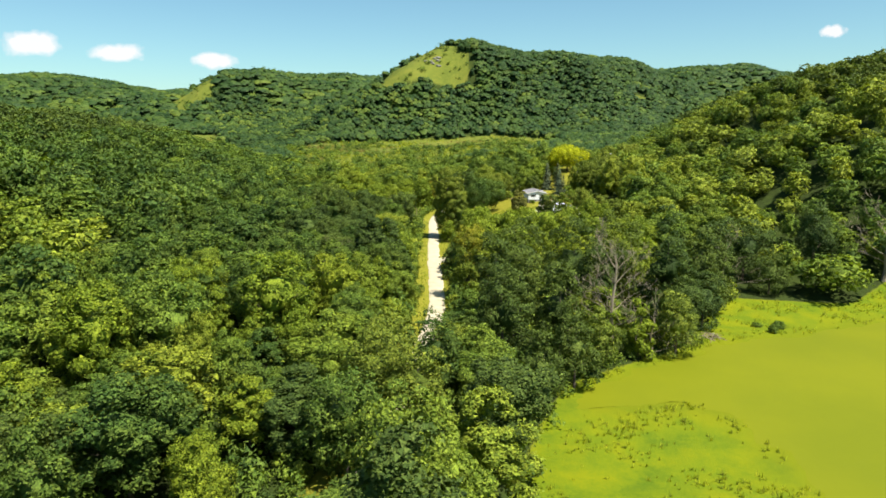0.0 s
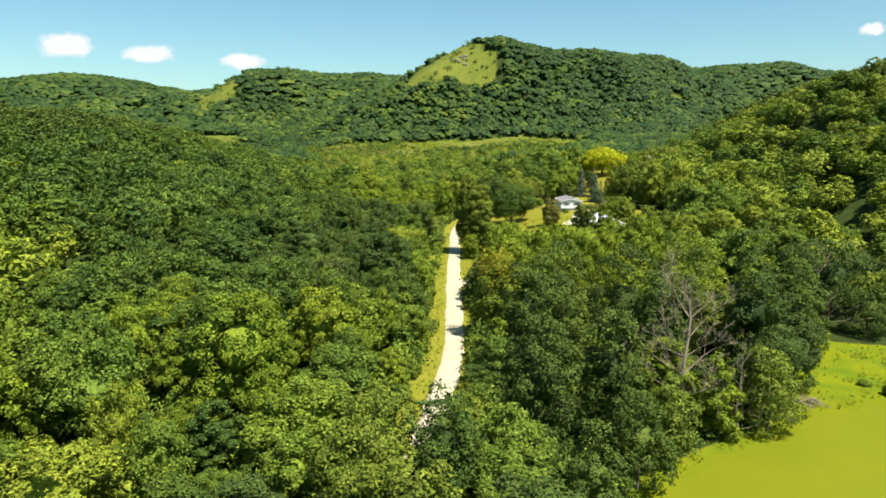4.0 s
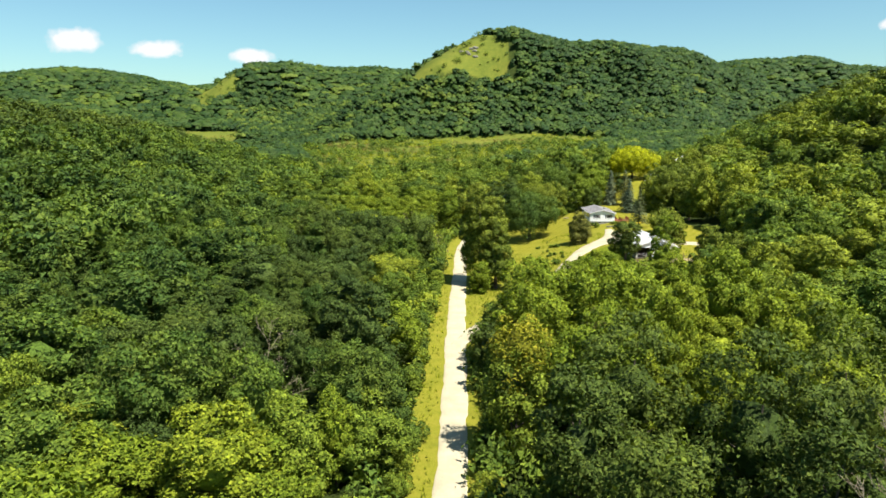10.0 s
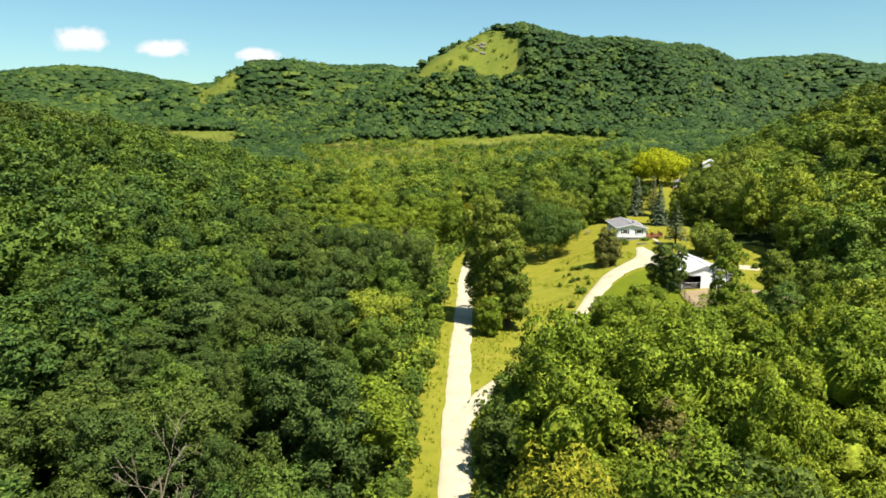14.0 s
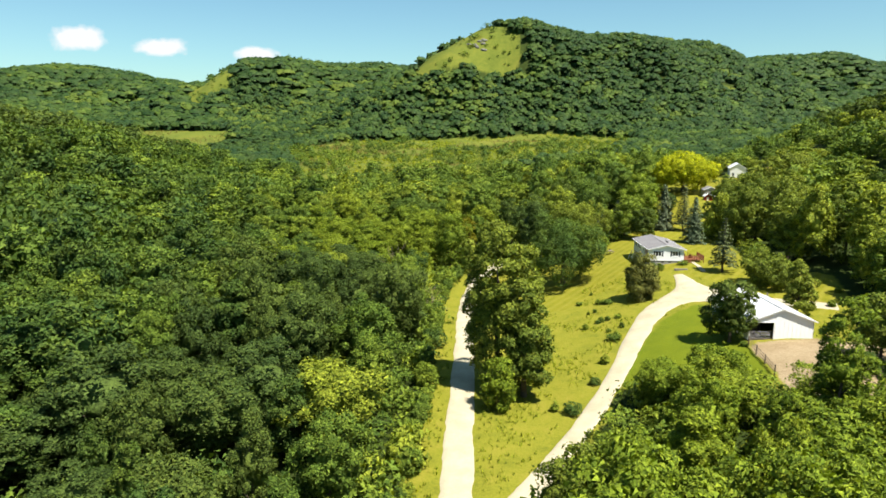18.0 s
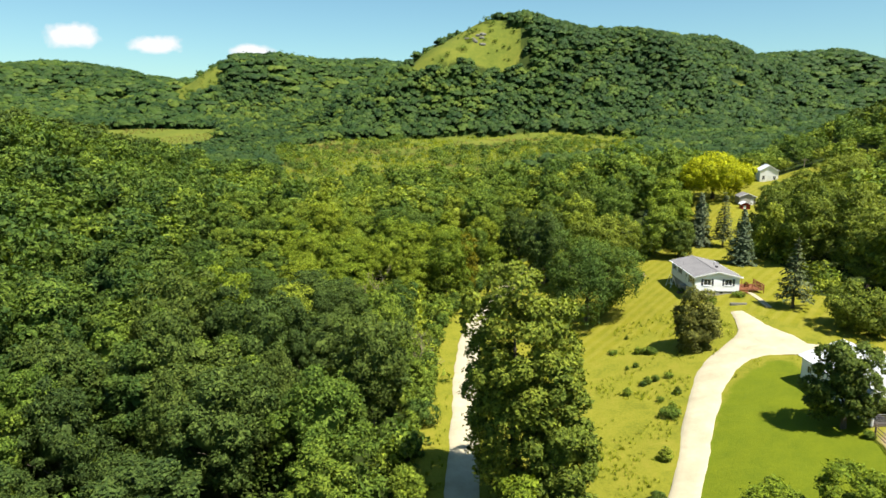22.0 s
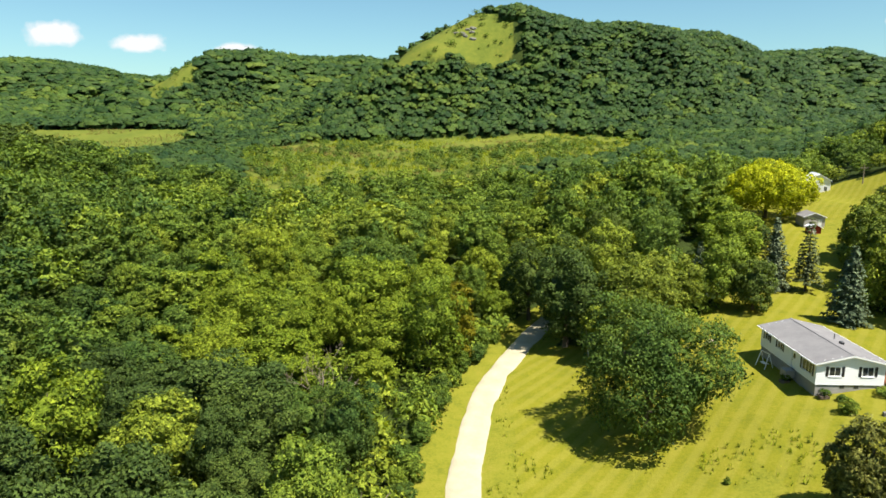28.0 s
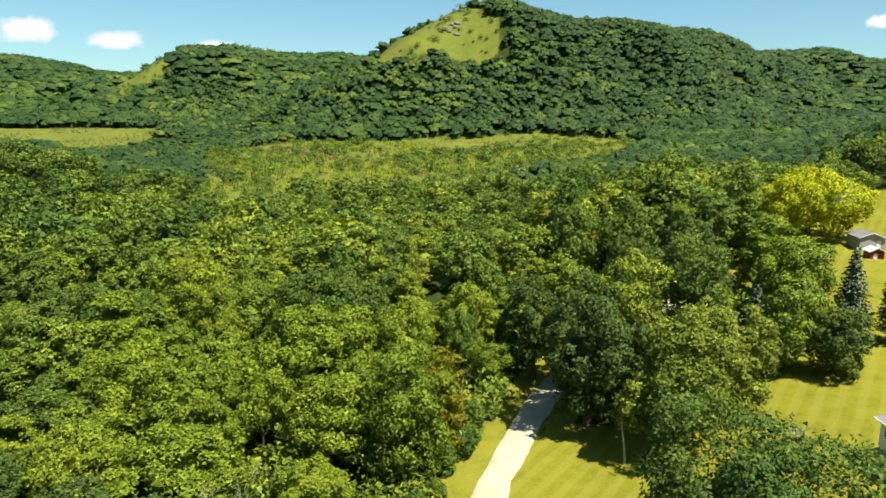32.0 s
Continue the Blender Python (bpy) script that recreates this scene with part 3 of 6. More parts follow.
def broad_crown(seed, rx, top, bottom, puffs, flakes, size, shape="round", plump=1.0, lift=0.15, crisp=0.6):
    """A crown of leafy boughs crowded over a dome, each set with small leaf sprays. Returns corners, triangles, quads and the way the leaf mass faces."""
    rng = np.random.default_rng(seed)
    rz, mid = (top - bottom) / 2, (top + bottom) / 2
    i = np.arange(puffs) + 0.5
    zz = 1 - 1.85 * i / puffs
    phi = i * 2.39996 + rng.uniform(0, 6)
    rr = np.sqrt(np.clip(1 - zz * zz, 0.02, 1))
    rr = np.where(zz < 0, np.maximum(rr, 0.78), rr)
    cen = np.stack([rr * np.cos(phi), rr * np.sin(phi), zz], 1)
    # a few big limbs push parts of the dome outwards
    limbs = unit(rng.normal(size=(8, 3)) + np.array([0, 0, 0.5]))
    push = np.max(np.clip((unit(cen) @ limbs.T - 0.70) / 0.30, 0, 1), axis=1)
    wide = np.ones(puffs)
    if shape == "tall":
        wide = 1 - 0.38 * np.clip(cen[:, 2], 0, 1)
    if shape == "vase":
        wide = 0.60 + 0.40 * np.clip(cen[:, 2] + 0.7, 0, 1)
    cen = cen * (0.56 + 0.32 * push + rng.uniform(-0.14, 0.10, puffs))[:, None]
    cen += rng.normal(scale=0.05, size=cen.shape)
    cen[:, :2] *= wide[:, None]
    rad = rx * plump * rng.uniform(0.6, 1.5, puffs) * 1.34 / math.sqrt(puffs)
    scale = np.array([rx, rx, rz])
    P = cen * scale + np.array([0, 0, mid])
    P[:, :2] *= (rx - rad.mean()) / np.percentile(np.hypot(P[:, 0], P[:, 1]), 94)
    lo, hi = P[:, 2].min(), P[:, 2].max()
    P[:, 2] = bottom + rad.mean() * 0.8 + (P[:, 2] - lo) * (top - bottom - rad.mean() * 1.7) / (hi - lo)
    out = unit(cen / scale)
    squash = np.stack([rng.uniform(0.8, 1.2, puffs), rng.uniform(0.8, 1.2, puffs), rng.uniform(0.7, 1.05, puffs)], 1)
    k = rng.choice(puffs, flakes, p=rad ** 2 / (rad ** 2).sum())
    e = unit(rng.normal(size=(flakes, 3)) * 0.85 + out[k] * 0.6 + np.array([0, 0, 0.45]))
    # most leaves wrap a bough, some stand off it as loose twigs
    far = np.where(rng.random(flakes) < 0.12, rng.uniform(1.05, 1.45, flakes), rng.uniform(0.74, 1.10, flakes))
    p = P[k] + e * (rad[k] * far)[:, None] * squash[k]
    nrm = unit(0.6 * e + rng.normal(scale=0.5, size=(flakes, 3)) + np.array([0, 0, 0.4]))
    V, T = leaf_sprays(rng, p, nrm, size)
    soft = unit(crisp * nrm + 0.95 * e + 0.2 * out[k] + np.array([0, 0, lift * 0.5]))
    N = np.repeat(soft, 3, axis=0)
    # the shaded leaf mass inside, one lumpy hull
    sv, sf = ICO2 if flakes > 400 else ICO1
    heart = np.array([P[:, 0].mean(), P[:, 1].mean(), mid])
    rel = P - heart
    toward = sv @ unit(rel).T
    reach = np.min(np.where(toward > 0.80, np.linalg.norm(rel, axis=1)[None, :] * toward, 99.0), axis=1)
    reach = np.where(reach > 98, 0.45 * min(rx, rz), np.clip(reach, 0.3 * rx, max(rx, rz)))
    hull = heart + sv * (reach * rng.uniform(0.66, 0.86, len(sv)))[:, None]
    return np.vstack([V, hull]), np.vstack([T, sf + len(V)]), np.zeros((0, 4), int), np.vstack([N, unit(sv + np.array([0, 0, lift]))])


def canopy_clump(seed, rx, top, bottom, lumps, sprays, size):
    """The top of a tree standing in far woods: lumps of leaf mass crowded over a dome, set with sprays, and the shaded mass below."""
    rng = np.random.default_rng(seed)
    sv, sf = ICO1
    VS, TS, NS, P, R = [], [], [], [], []
    i = np.arange(lumps) + 0.5
    up = 1 - 1.05 * i / lumps
    a = i * 2.39996 + rng.uniform(0, 6)
    for j in range(lumps):
        w = math.sqrt(max(0.0, 1 - up[j] ** 2)) * rng.uniform(0.62, 0.92)
        P.append([rx * w * math.cos(a[j]), rx * w * math.sin(a[j]), bottom + (top - bottom) * (0.80 * up[j] + rng.uniform(-0.10, 0.10))])
        R.append(rx * rng.uniform(0.8, 1.35) * 1.15 / math.sqrt(lumps))
        squash = np.array([rng.uniform(0.85, 1.25), rng.uniform(0.85, 1.25), rng.uniform(0.7, 1.0)])
        VS.append(np.array(P[-1]) + sv * R[-1] * squash * rng.uniform(0.7, 1.25, (len(sv), 1)))
        TS.append(sf + j * len(sv))
        NS.append(unit(0.5 * sv + 0.8 * unit(np.array([P[-1][0], P[-1][1], rx * 0.9])) + np.array([0, 0, 0.2])))
    VS.append(sv * np.array([rx * 0.72, rx * 0.72, (bottom + 7) * 0.55]) + np.array([0, 0, bottom * 0.72 - 2.5]))
    TS.append(sf + lumps * len(sv))
    NS.append(unit(sv))
    P, R = np.array(P), np.array(R)
    k = rng.integers(0, lumps, sprays)
    e = unit(rng.normal(size=(sprays, 3)) * 0.8 + unit(P[k] * np.array([1, 1, 0]) + 1e-6) * 0.4 + np.array([0, 0, 0.6]))
    W, F = leaf_sprays(rng, P[k] + e * (R[k] * rng.uniform(0.8, 1.2, sprays))[:, None], unit(e + rng.normal(scale=0.4, size=(sprays, 3))), size)
    TS.append(F + (lumps + 1) * len(sv))
    return np.vstack(VS + [W]), np.vstack(TS), np.zeros((0, 4), int), np.vstack(NS + [np.repeat(unit(0.6 * e + 0.7 * unit(P[k] * np.array([1, 1, 0]) + np.array([0, 0, rx * 0.9]))), 3, axis=0)])


def conifer_crown(seed, height, base, radius, tiers, size, thin=1.0):
    """Tiers of drooping boughs round a straight stem, each bough a fan of needle sprays."""
    rng = np.random.default_rng(seed)
    cen, nrm = [], []
    for i in range(tiers):
        u = i / (tiers - 1)
        z, r = base + (height - base) * u, radius * (1 - u) ** 0.85 + 0.12
        boughs = max(4, int((6 + 9 * (1 - u)) * thin))
        for k in range(boughs):
            a = k * 6.283 / boughs + rng.uniform(-0.3, 0.3) + i * 1.3
            ln = r * rng.uniform(0.72, 1.12)
            steps = max(2, int(ln / (size * 0.55)))
            for s in range(1, steps + 1):
                t = s / steps
                out = np.array([math.cos(a), math.sin(a), 0])
                for w in (-1, 1) if t > 0.25 else (0,):
                    side = np.array([-out[1], out[0], 0]) * w * size * 0.55 * (1.15 - 0.6 * t)
                    cen.append(out * ln * t + side + np.array([0, 0, z - 0.38 * ln * t + 0.16 * ln * t * t + rng.normal(scale=0.06)]))
                    nrm.append(np.array([out[0] * 0.45, out[1] * 0.45, 1.0]) + rng.normal(scale=0.28, size=3))
    cen, nrm = np.array(cen), unit(np.array(nrm))
    V, Q = leaf_flakes(rng, cen, nrm, size, 0.35, 0.55)
    N = np.repeat(unit(nrm + unit(cen * np.array([1, 1, 0]) + 1e-6) * 0.8), 4, axis=0)
    sv, sf = ICO1
    stem, faces = [], []
    for i in range(7):
        u = i / 7
        r = (radius * (1 - u) ** 0.85) * 0.5
        stem.append(sv * np.array([r, r, (height - base) / 9]) * rng.uniform(0.8, 1.15, (len(sv), 1)) + np.array([0, 0, base + (height - base) * u]))
        faces.append(sf + len(V) + i * len(sv))
    if thin < 1.0:
        return V, np.zeros((0, 3), int), Q, N
    return np.vstack([V, *stem]), np.vstack(faces), Q, np.vstack([N, np.tile(unit(sv), (7, 1))])


def tube(bm, pts, radii, sides=6):
    """A tapered limb through pts."""
    rings = []
    for i, (p, r) in enumerate(zip(pts, radii)):
        d = (Vector(pts[min(i + 1, len(pts) - 1)]) - Vector(pts[max(i - 1, 0)])).normalized()
        a = d.orthogonal().normalized()
        b = d.cross(a)
        rings.append([bm.verts.new(Vector(p) + (a * math.cos(6.2832 * k / sides) + b * math.sin(6.2832 * k / sides)) * r) for k in range(sides)])
    for lo, hi in zip(rings[:-1], rings[1:]):
        for k in range(sides):
            bm.faces.new((lo[k], lo[(k + 1) % sides], hi[(k + 1) % sides], hi[k]))
    bm.faces.new(rings[-1])
    bm.faces.new(rings[0][::-1])


def trunk_mesh(seed, height, r, limbs=5, reach=2.0, lean=0.3):
    """A flared trunk with a few limbs that go up into the crown."""
    rng = random.Random(seed)
    bm = bmesh.new()
    pts = [(lean * rng.uniform(-1, 1) * u, lean * rng.uniform(-1, 1) * u, height * u) for u in (0, 0.04, 0.2, 0.45, 0.7, 1)]
    pts[0] = (0, 0, -0.4)
    tube(bm, pts, [r * k for k in (1.5, 1.15, 0.95, 0.75, 0.5, 0.2)], 8)
    for i in range(limbs):
        u = 0.35 + 0.5 * i / limbs
        a = i * 2.4 + rng.uniform(-0.4, 0.4)
        z0 = height * u
        ln = reach * rng.uniform(0.7, 1.1) * (1.15 - u * 0.5)
        mid = (0.5 * ln * math.cos(a), 0.5 * ln * math.sin(a), z0 + ln * 0.45)
        tube(bm, [(0, 0, z0 - 0.2), mid, (ln * math.cos(a), ln * math.sin(a), z0 + ln * 0.8)], [r * 0.42, r * 0.3, r * 0.1], 5)
    me = bpy.data.meshes.new("trunk")
    bm.to_mesh(me)
    bm.free()
    me.materials.append(BARK)
    return me


def dead_limbs(seed, height, r, depth=4, spread=0.6, first=0.25, count=12, reach=0.5):
    """Bare branching limbs of a dead tree, without its trunk; also the trunk."""
    rng = random.Random(seed)
    trunk, limbs, crown = bmesh.new(), [], None
    stem = [Vector((0.25 * math.sin(i * 1.3), 0.2 * math.sin(i * 0.9), height * 0.72 * i / 7 - (0.4 if i == 0 else 0))) for i in range(8)]
    tube(trunk, stem, [r * (1.35 - 1.0 * i / 7) if i else r * 1.7 for i in range(8)], 9)

    def grow(p, d, ln, rad, level, crown):
        pts, radii = [p], [rad]
        q, v = Vector(p), Vector(d)
        n = 4
        for i in range(n):
            v = (v + Vector((rng.uniform(-1, 1), rng.uniform(-1, 1), rng.uniform(-0.5, 0.8))) * 0.28).normalized()
            q = q + v * ln / n
            pts.append(q.copy())
            radii.append(rad * (1 - 0.72 * (i + 1) / n))
            if level < depth and i > 0:
                for _ in range(1 if level == 1 else rng.choice((1, 1, 2))):
                    w = (v + Vector((rng.uniform(-1, 1), rng.uniform(-1, 1), rng.uniform(-0.4, 0.9))) * (0.55 + spread)).normalized()
                    grow(q.copy(), w, ln * rng.uniform(0.4, 0.65), radii[-1] * 0.72, level + 1, crown)
        tube(crown, pts, [max(x, 0.018) for x in radii], 4 if level > 1 else 6)

    for i in range(count):
        u = first + (1 - first) * i / (count - 1)
        a = i * 2.4 + rng.uniform(-0.5, 0.5)
        up = 0.15 + 0.9 * u
        limbs.append(bmesh.new())
        grow(stem[min(7, int(u * 7))], Vector((math.cos(a), math.sin(a), up)).normalized(), height * (reach - 0.36 * reach * u) * rng.uniform(0.7, 1.2), r * 0.30 * (1.1 - 0.4 * u), 1, limbs[-1])
    return trunk, limbs


def leafy(name, crown, leaf):
    return mesh_from(name, crown[0], crown[1], crown[2], [leaf], normals=crown[3])


def tree(name, x, y, crown, trunk, label, category="tree", group="", turn=0.0, scale=(1, 1, 1), sink=0.05):
    """A standing tree: its base as an empty, trunk and crown as its parts."""
    m = Matrix.LocRotScale((x, y, ground_at(x, y) - sink), Euler((0, 0, turn)), scale)
    base = thing(name, m, label, category, group)
    if trunk:
        put("trunk", trunk, base)
    put("crown", crown, base)
    return base


# ten shapes of broadleaf tree and five of shrub, about 12 m and 4 m high before scaling
TREE_SHAPES = []
for k, (rx, top, bottom, puffs, form) in enumerate([(4.6, 12.6, 1.8, 46, "round"), (4.0, 13.6, 1.6, 44, "tall"), (5.2, 11.6, 2.0, 54, "round"), (4.3, 12.8, 2.6, 40, "vase"), (3.6, 13.0, 1.2, 40, "tall"), (4.9, 12.0, 1.4, 56, "round"), (4.4, 12.2, 2.2, 36, "vase"), (5.0, 12.8, 1.6, 52, "tall")]):
    shape = broad_crown(100 + k, rx, top, bottom, puffs, 12000, 0.28, form)
    TREE_SHAPES.append(([leafy("crown", shape, leaf) for leaf in (LEAF_DARK, LEAF, LEAF_LIGHT)], trunk_mesh(k, top * 0.72, 0.2, 6, rx * 0.6)))
SHRUB_SHAPES = [leafy("crown", broad_crown(200 + k, rx, top, 0.0, puffs, 2600, 0.24, "round"), LEAF) for k, (rx, top, puffs) in enumerate([(1.9, 3.4, 22), (2.3, 4.2, 26), (1.6, 3.9, 20), (2.6, 3.6, 28)])]
FORMS = [(4.6, 12.6, "round"), (4.0, 13.4, "tall"), (5.0, 11.8, "round"), (4.3, 12.6, "vase"), (3.7, 13.0, "tall"), (5.2, 12.2, "round")]
NEARISH = [broad_crown(340 + k, rx, top, 1.5, 44, 5200, 0.40, form, 1.1, 0.25) for k, (rx, top, form) in enumerate(FORMS)]
MID = [broad_crown(300 + k, rx * 1.12, top, 3.0, 30, 820, 0.80, form, 1.15, 0.25, 0.5) for k, (rx, top, form) in enumerate(FORMS)]
SLOPE = [broad_crown(380 + k, rx * 1.15, top * 0.95, 3.6, 22, 390, 1.1, form, 1.15, 0.25, 0.5) for k, (rx, top, form) in enumerate(FORMS)]
FAR = [canopy_clump(400 + k, rx * 1.16, top, 4.2, 8, 50, 1.3) for k, (rx, top) in enumerate([(5.6, 10.5), (4.8, 11.5), (6.2, 9.8), (5.2, 11.0), (4.4, 11.3), (5.8, 10.2), (5.4, 9.2), (4.2, 10.4)])]
DISTANT = [canopy_clump(450 + k, rx * 1.2, top, 4.6, 4, 24, 1.7) for k, (rx, top) in enumerate([(5.8, 10.5), (5.2, 11.3), (6.4, 9.8), (5.4, 11.0)])]
UNDER = [broad_crown(480 + k, 1.7, 2.3, -0.2, 7, 190, 0.34) for k in range(4)]

CROWNS = []  # places and radii of trees already set, so that the woods grow round them


def taken(x, y, r):
    CROWNS.append((x, y, r))


def free_of(x, y, margin, crowns=CROWNS):
    ok = np.ones(len(x), bool)
    for cx, cy, r in crowns:
        ok &= np.hypot(x - cx, y - cy) > r + margin
    return ok


# ---- marked trees of the clearing, the road and the yard ----
def special(name, x, y, seed, rx, top, bottom, lobes, flakes, size, leaf, label, form="round", girth=0.25, group="", turn=0.0, plump=1.15):
    crown = leafy("crown", broad_crown(seed, rx, top, bottom, int(lobes * 1.7), int(min(flakes, 9000) * 3.4), size * 0.62, form, plump), leaf)
    t = tree(name, x, y, crown, trunk_mesh(seed, max(top * 0.72, bottom + 1), girth, 7, rx * 0.6), label, "tree", group, turn)
    taken(x, y, rx)
    return t


special("broadleaf_tree", 1.6, 210.5, 11, 5.8, 22.8, 0.8, 84, 9000, 0.52, LEAF_MID, "tall green tree leaning over the gravel road", "round", 0.4, plump=1.6)
special("broadleaf_tree", 5.0, 207.5, 12, 3.8, 14.5, 0.5, 36, 4200, 0.52, LEAF_MID, "full green tree beside the gravel road", "tall", 0.35)
special("broadleaf_tree", 1.6, 203.2, 13, 2.5, 6.6, 0.3, 16, 1500, 0.42, LEAF_LIGHT, "small bright bushy tree at the edge of the road", "round", 0.15)
special("broadleaf_tree", 16.2, 264.5, 14, 8.8, 15.0, 1.6, 76, 13500, 0.44, LEAF, "broad spreading green shade tree on the mown lawn", "round", 0.45, plump=1.3)
special("broadleaf_tree", 11.5, 295.0, 15, 6.2, 15.5, 2.2, 44, 5200, 0.54, LEAF_DARK, "dark green tree overhanging the bend of the road", "round", 0.4)
for k, (tx, ty, rr, tt) in enumerate(((13.5, 304.5, 5.4, 15.5), (20.0, 309.0, 5.6, 16.0), (22.5, 318.5, 5.4, 16.5), (28.0, 312.0, 5.4, 15.5), (7.0, 309.0, 5.0, 14.5), (30.5, 321.0, 5.2, 16.0))):
    special("broadleaf_tree", tx, ty, 740 + k, rr, tt, 2.5, 34, 2600, 0.52, (LEAF_DEEP, LEAF)[k % 2], "tall green tree overhanging the road past its bend", "round", 0.32, "trees past the bend")
special("broadleaf_tree", 18.5, 287.0, 16, 5.2, 15.0, 2.0, 36, 4200, 0.52, LEAF_MID, "green tree at the edge of the lawn", "tall", 0.3)
special("broadleaf_tree", 25.0, 293.0, 17, 5.5, 13.0, 1.6, 36, 4200, 0.52, LEAF_MID, "green tree at the back of the lawn", "round", 0.3)
special("broadleaf_tree", 34.9, 219.6, 18, 3.4, 9.0, 0.5, 32, 4600, 0.42, LEAF_DARK, "round dark green tree against the barn wall", "round", 0.25)
special("broadleaf_tree", 51.5, 248.0, 19, 4.8, 6.6, 0.3, 34, 4000, 0.46, LEAF_MID, "low wide green tree on the lawn behind the barn", "round", 0.25)
special("broadleaf_tree", 48.8, 230.2, 20, 2.6, 9.6, 0.3, 26, 3000, 0.42, LEAF_MID, "upright green tree beside the barn", "tall", 0.2)
special("broadleaf_tree", 7.5, 177.5, 31, 3.3, 8.6, 0.2, 24, 2200, 0.42, LEAF_MID, "bushy green tree where the drive leaves the road", "round", 0.18)
special("broadleaf_tree", 3.6, 162.0, 35, 3.2, 8.8, 0.2, 22, 2000, 0.42, LEAF, "green tree at the edge of the gravel road", "round", 0.18)
special("broadleaf_tree", 2.8, 157.5, 37, 2.2, 7.2, 0.2, 16, 1500, 0.42, LEAF_DEEP, "small green tree at the edge of the gravel road", "round", 0.14)
special("broadleaf_tree", 4.6, 172.0, 39, 2.5, 6.8, 0.2, 16, 1500, 0.42, LEAF_MID, "small bushy tree where the drive leaves the road", "round", 0.14)
special("broadleaf_tree", 7.0, 168.5, 36, 3.2, 8.6, 0.2, 22, 2000, 0.42, LEAF_MID, "bushy green tree near the gravel road", "round", 0.18)
special("broadleaf_tree", 11.8, 184.0, 32, 3.1, 8.0, 0.2, 22, 2000, 0.42, LEAF, "green tree beside the lower drive", "round", 0.18)
special("broadleaf_tree", 54.0, 204.5, 33, 3.6, 8.6, 0.2, 24, 2200, 0.42, LEAF_MID, "bushy green tree at the edge of the dirt yard", "round", 0.18)
special("broadleaf_tree", 50.8, 211.0, 38, 2.9, 8.8, 0.2, 24, 2400, 0.42, LEAF_MID, "leafy green tree at the corner of the barn", "round", 0.18)
special("broadleaf_tree", 35.2, 190.5, 40, 3.2, 15.6, 1.0, 30, 2600, 0.42, LEAF_LIGHT, "upright light green tree below the barn yard", "tall", 0.2)
special("broadleaf_tree", 44.0, 192.5, 34, 3.8, 8.8, 0.2, 26, 2400, 0.42, LEAF, "leafy green tree below the dirt yard", "round", 0.18)
special("broadleaf_tree", 40.2, 297.5, 21, 3.5, 8.2, 0.2, 20, 2200, 0.46, LEAF_DARK, "dark rounded bushy tree behind the house", "round", 0.2)
special("broadleaf_tree", 36.0, 301.0, 22, 4.6, 11.0, 0.6, 24, 2600, 0.50, LEAF, "green tree behind the house", "round", 0.2)
special("broadleaf_tree", 66.0, 356.0, 23, 11.0, 14.0, 0.6, 70, 7200, 0.66, LEAF_GOLD, "broad golden yellow tree in full leaf by the sheds", "round", 0.5)
special("broadleaf_tree", 17.0, 150.0, 24, 3.3, 12.0, 1.0, 24, 1900, 0.42, LEAF_PALE, "dry olive-brown tree with thin foliage", "vase", 0.15)
special("broadleaf_tree", 5.0, 133.0, 25, 3.4, 13.0, 1.0, 24, 2100, 0.46, LEAF, "green tree beside the gravel road", "round", 0.2)
special("broadleaf_tree", 5.4, 133.4, 26, 3.4, 15.6, 8.5, 14, 620, 0.42, LEAF_YELLOW, "yellowing tree top among green crowns", "round", 0.15)
special("broadleaf_tree", -8.5, 283.0, 27, 4.6, 14.0, 1.5, 30, 2300, 0.50, LEAF_LIGHT, "light green leafy tree above the road bend", "round", 0.25)
special("broadleaf_tree", -4.5, 286.5, 28, 2.6, 12.0, 2.0, 16, 1100, 0.50, foliage("yellowing green foliage", [(0.0, (0.16, 0.16, 0.008)), (1.0, (0.20, 0.18, 0.008))]), "yellow-green tree above the road bend", "round", 0.2)
special("broadleaf_tree", 56.5, 334.0, 29, 2.0, 5.0, 0.5, 12, 900, 0.42, LEAF_DARK, "small round tree on the lawn", "round", 0.12)
special("broadleaf_tree", -42.0, 252.0, 30, 5.4, 13.5, 1.5, 30, 2300, 0.6, LEAF_LIGHT, "light green crown standing out of the woods", "round", 0.25)

for k, (tx, ty, rr, tt) in enumerate(((64.5, 270.5, 5.2, 14.0), (69.0, 281.0, 5.6, 15.5), (66.5, 294.0, 5.4, 15.5), (74.0, 266.0, 5.0, 14.5), (63.8, 306.0, 5.2, 15.5), (61.8, 288.0, 4.8, 14.5), (73.5, 291.0, 5.4, 16.0), (70.0, 304.0, 5.4, 17.0), (77.0, 312.0, 5.6, 17.0), (86.0, 322.0, 5.8, 14.0), (92.0, 336.0, 5.4, 11.0), (69.5, 320.5, 4.4, 11.5), (66.5, 313.0, 4.4, 11.0), (74.5, 326.0, 4.8, 10.5), (80.0, 331.5, 5.0, 10.0))):
    special("broadleaf_tree", tx, ty, 700 + k, rr, tt, 1.0, 34, 2600, 0.6, LEAF_MID, "full fresh green tree at the edge of the yard woods", "round", 0.3, "yard-edge trees")

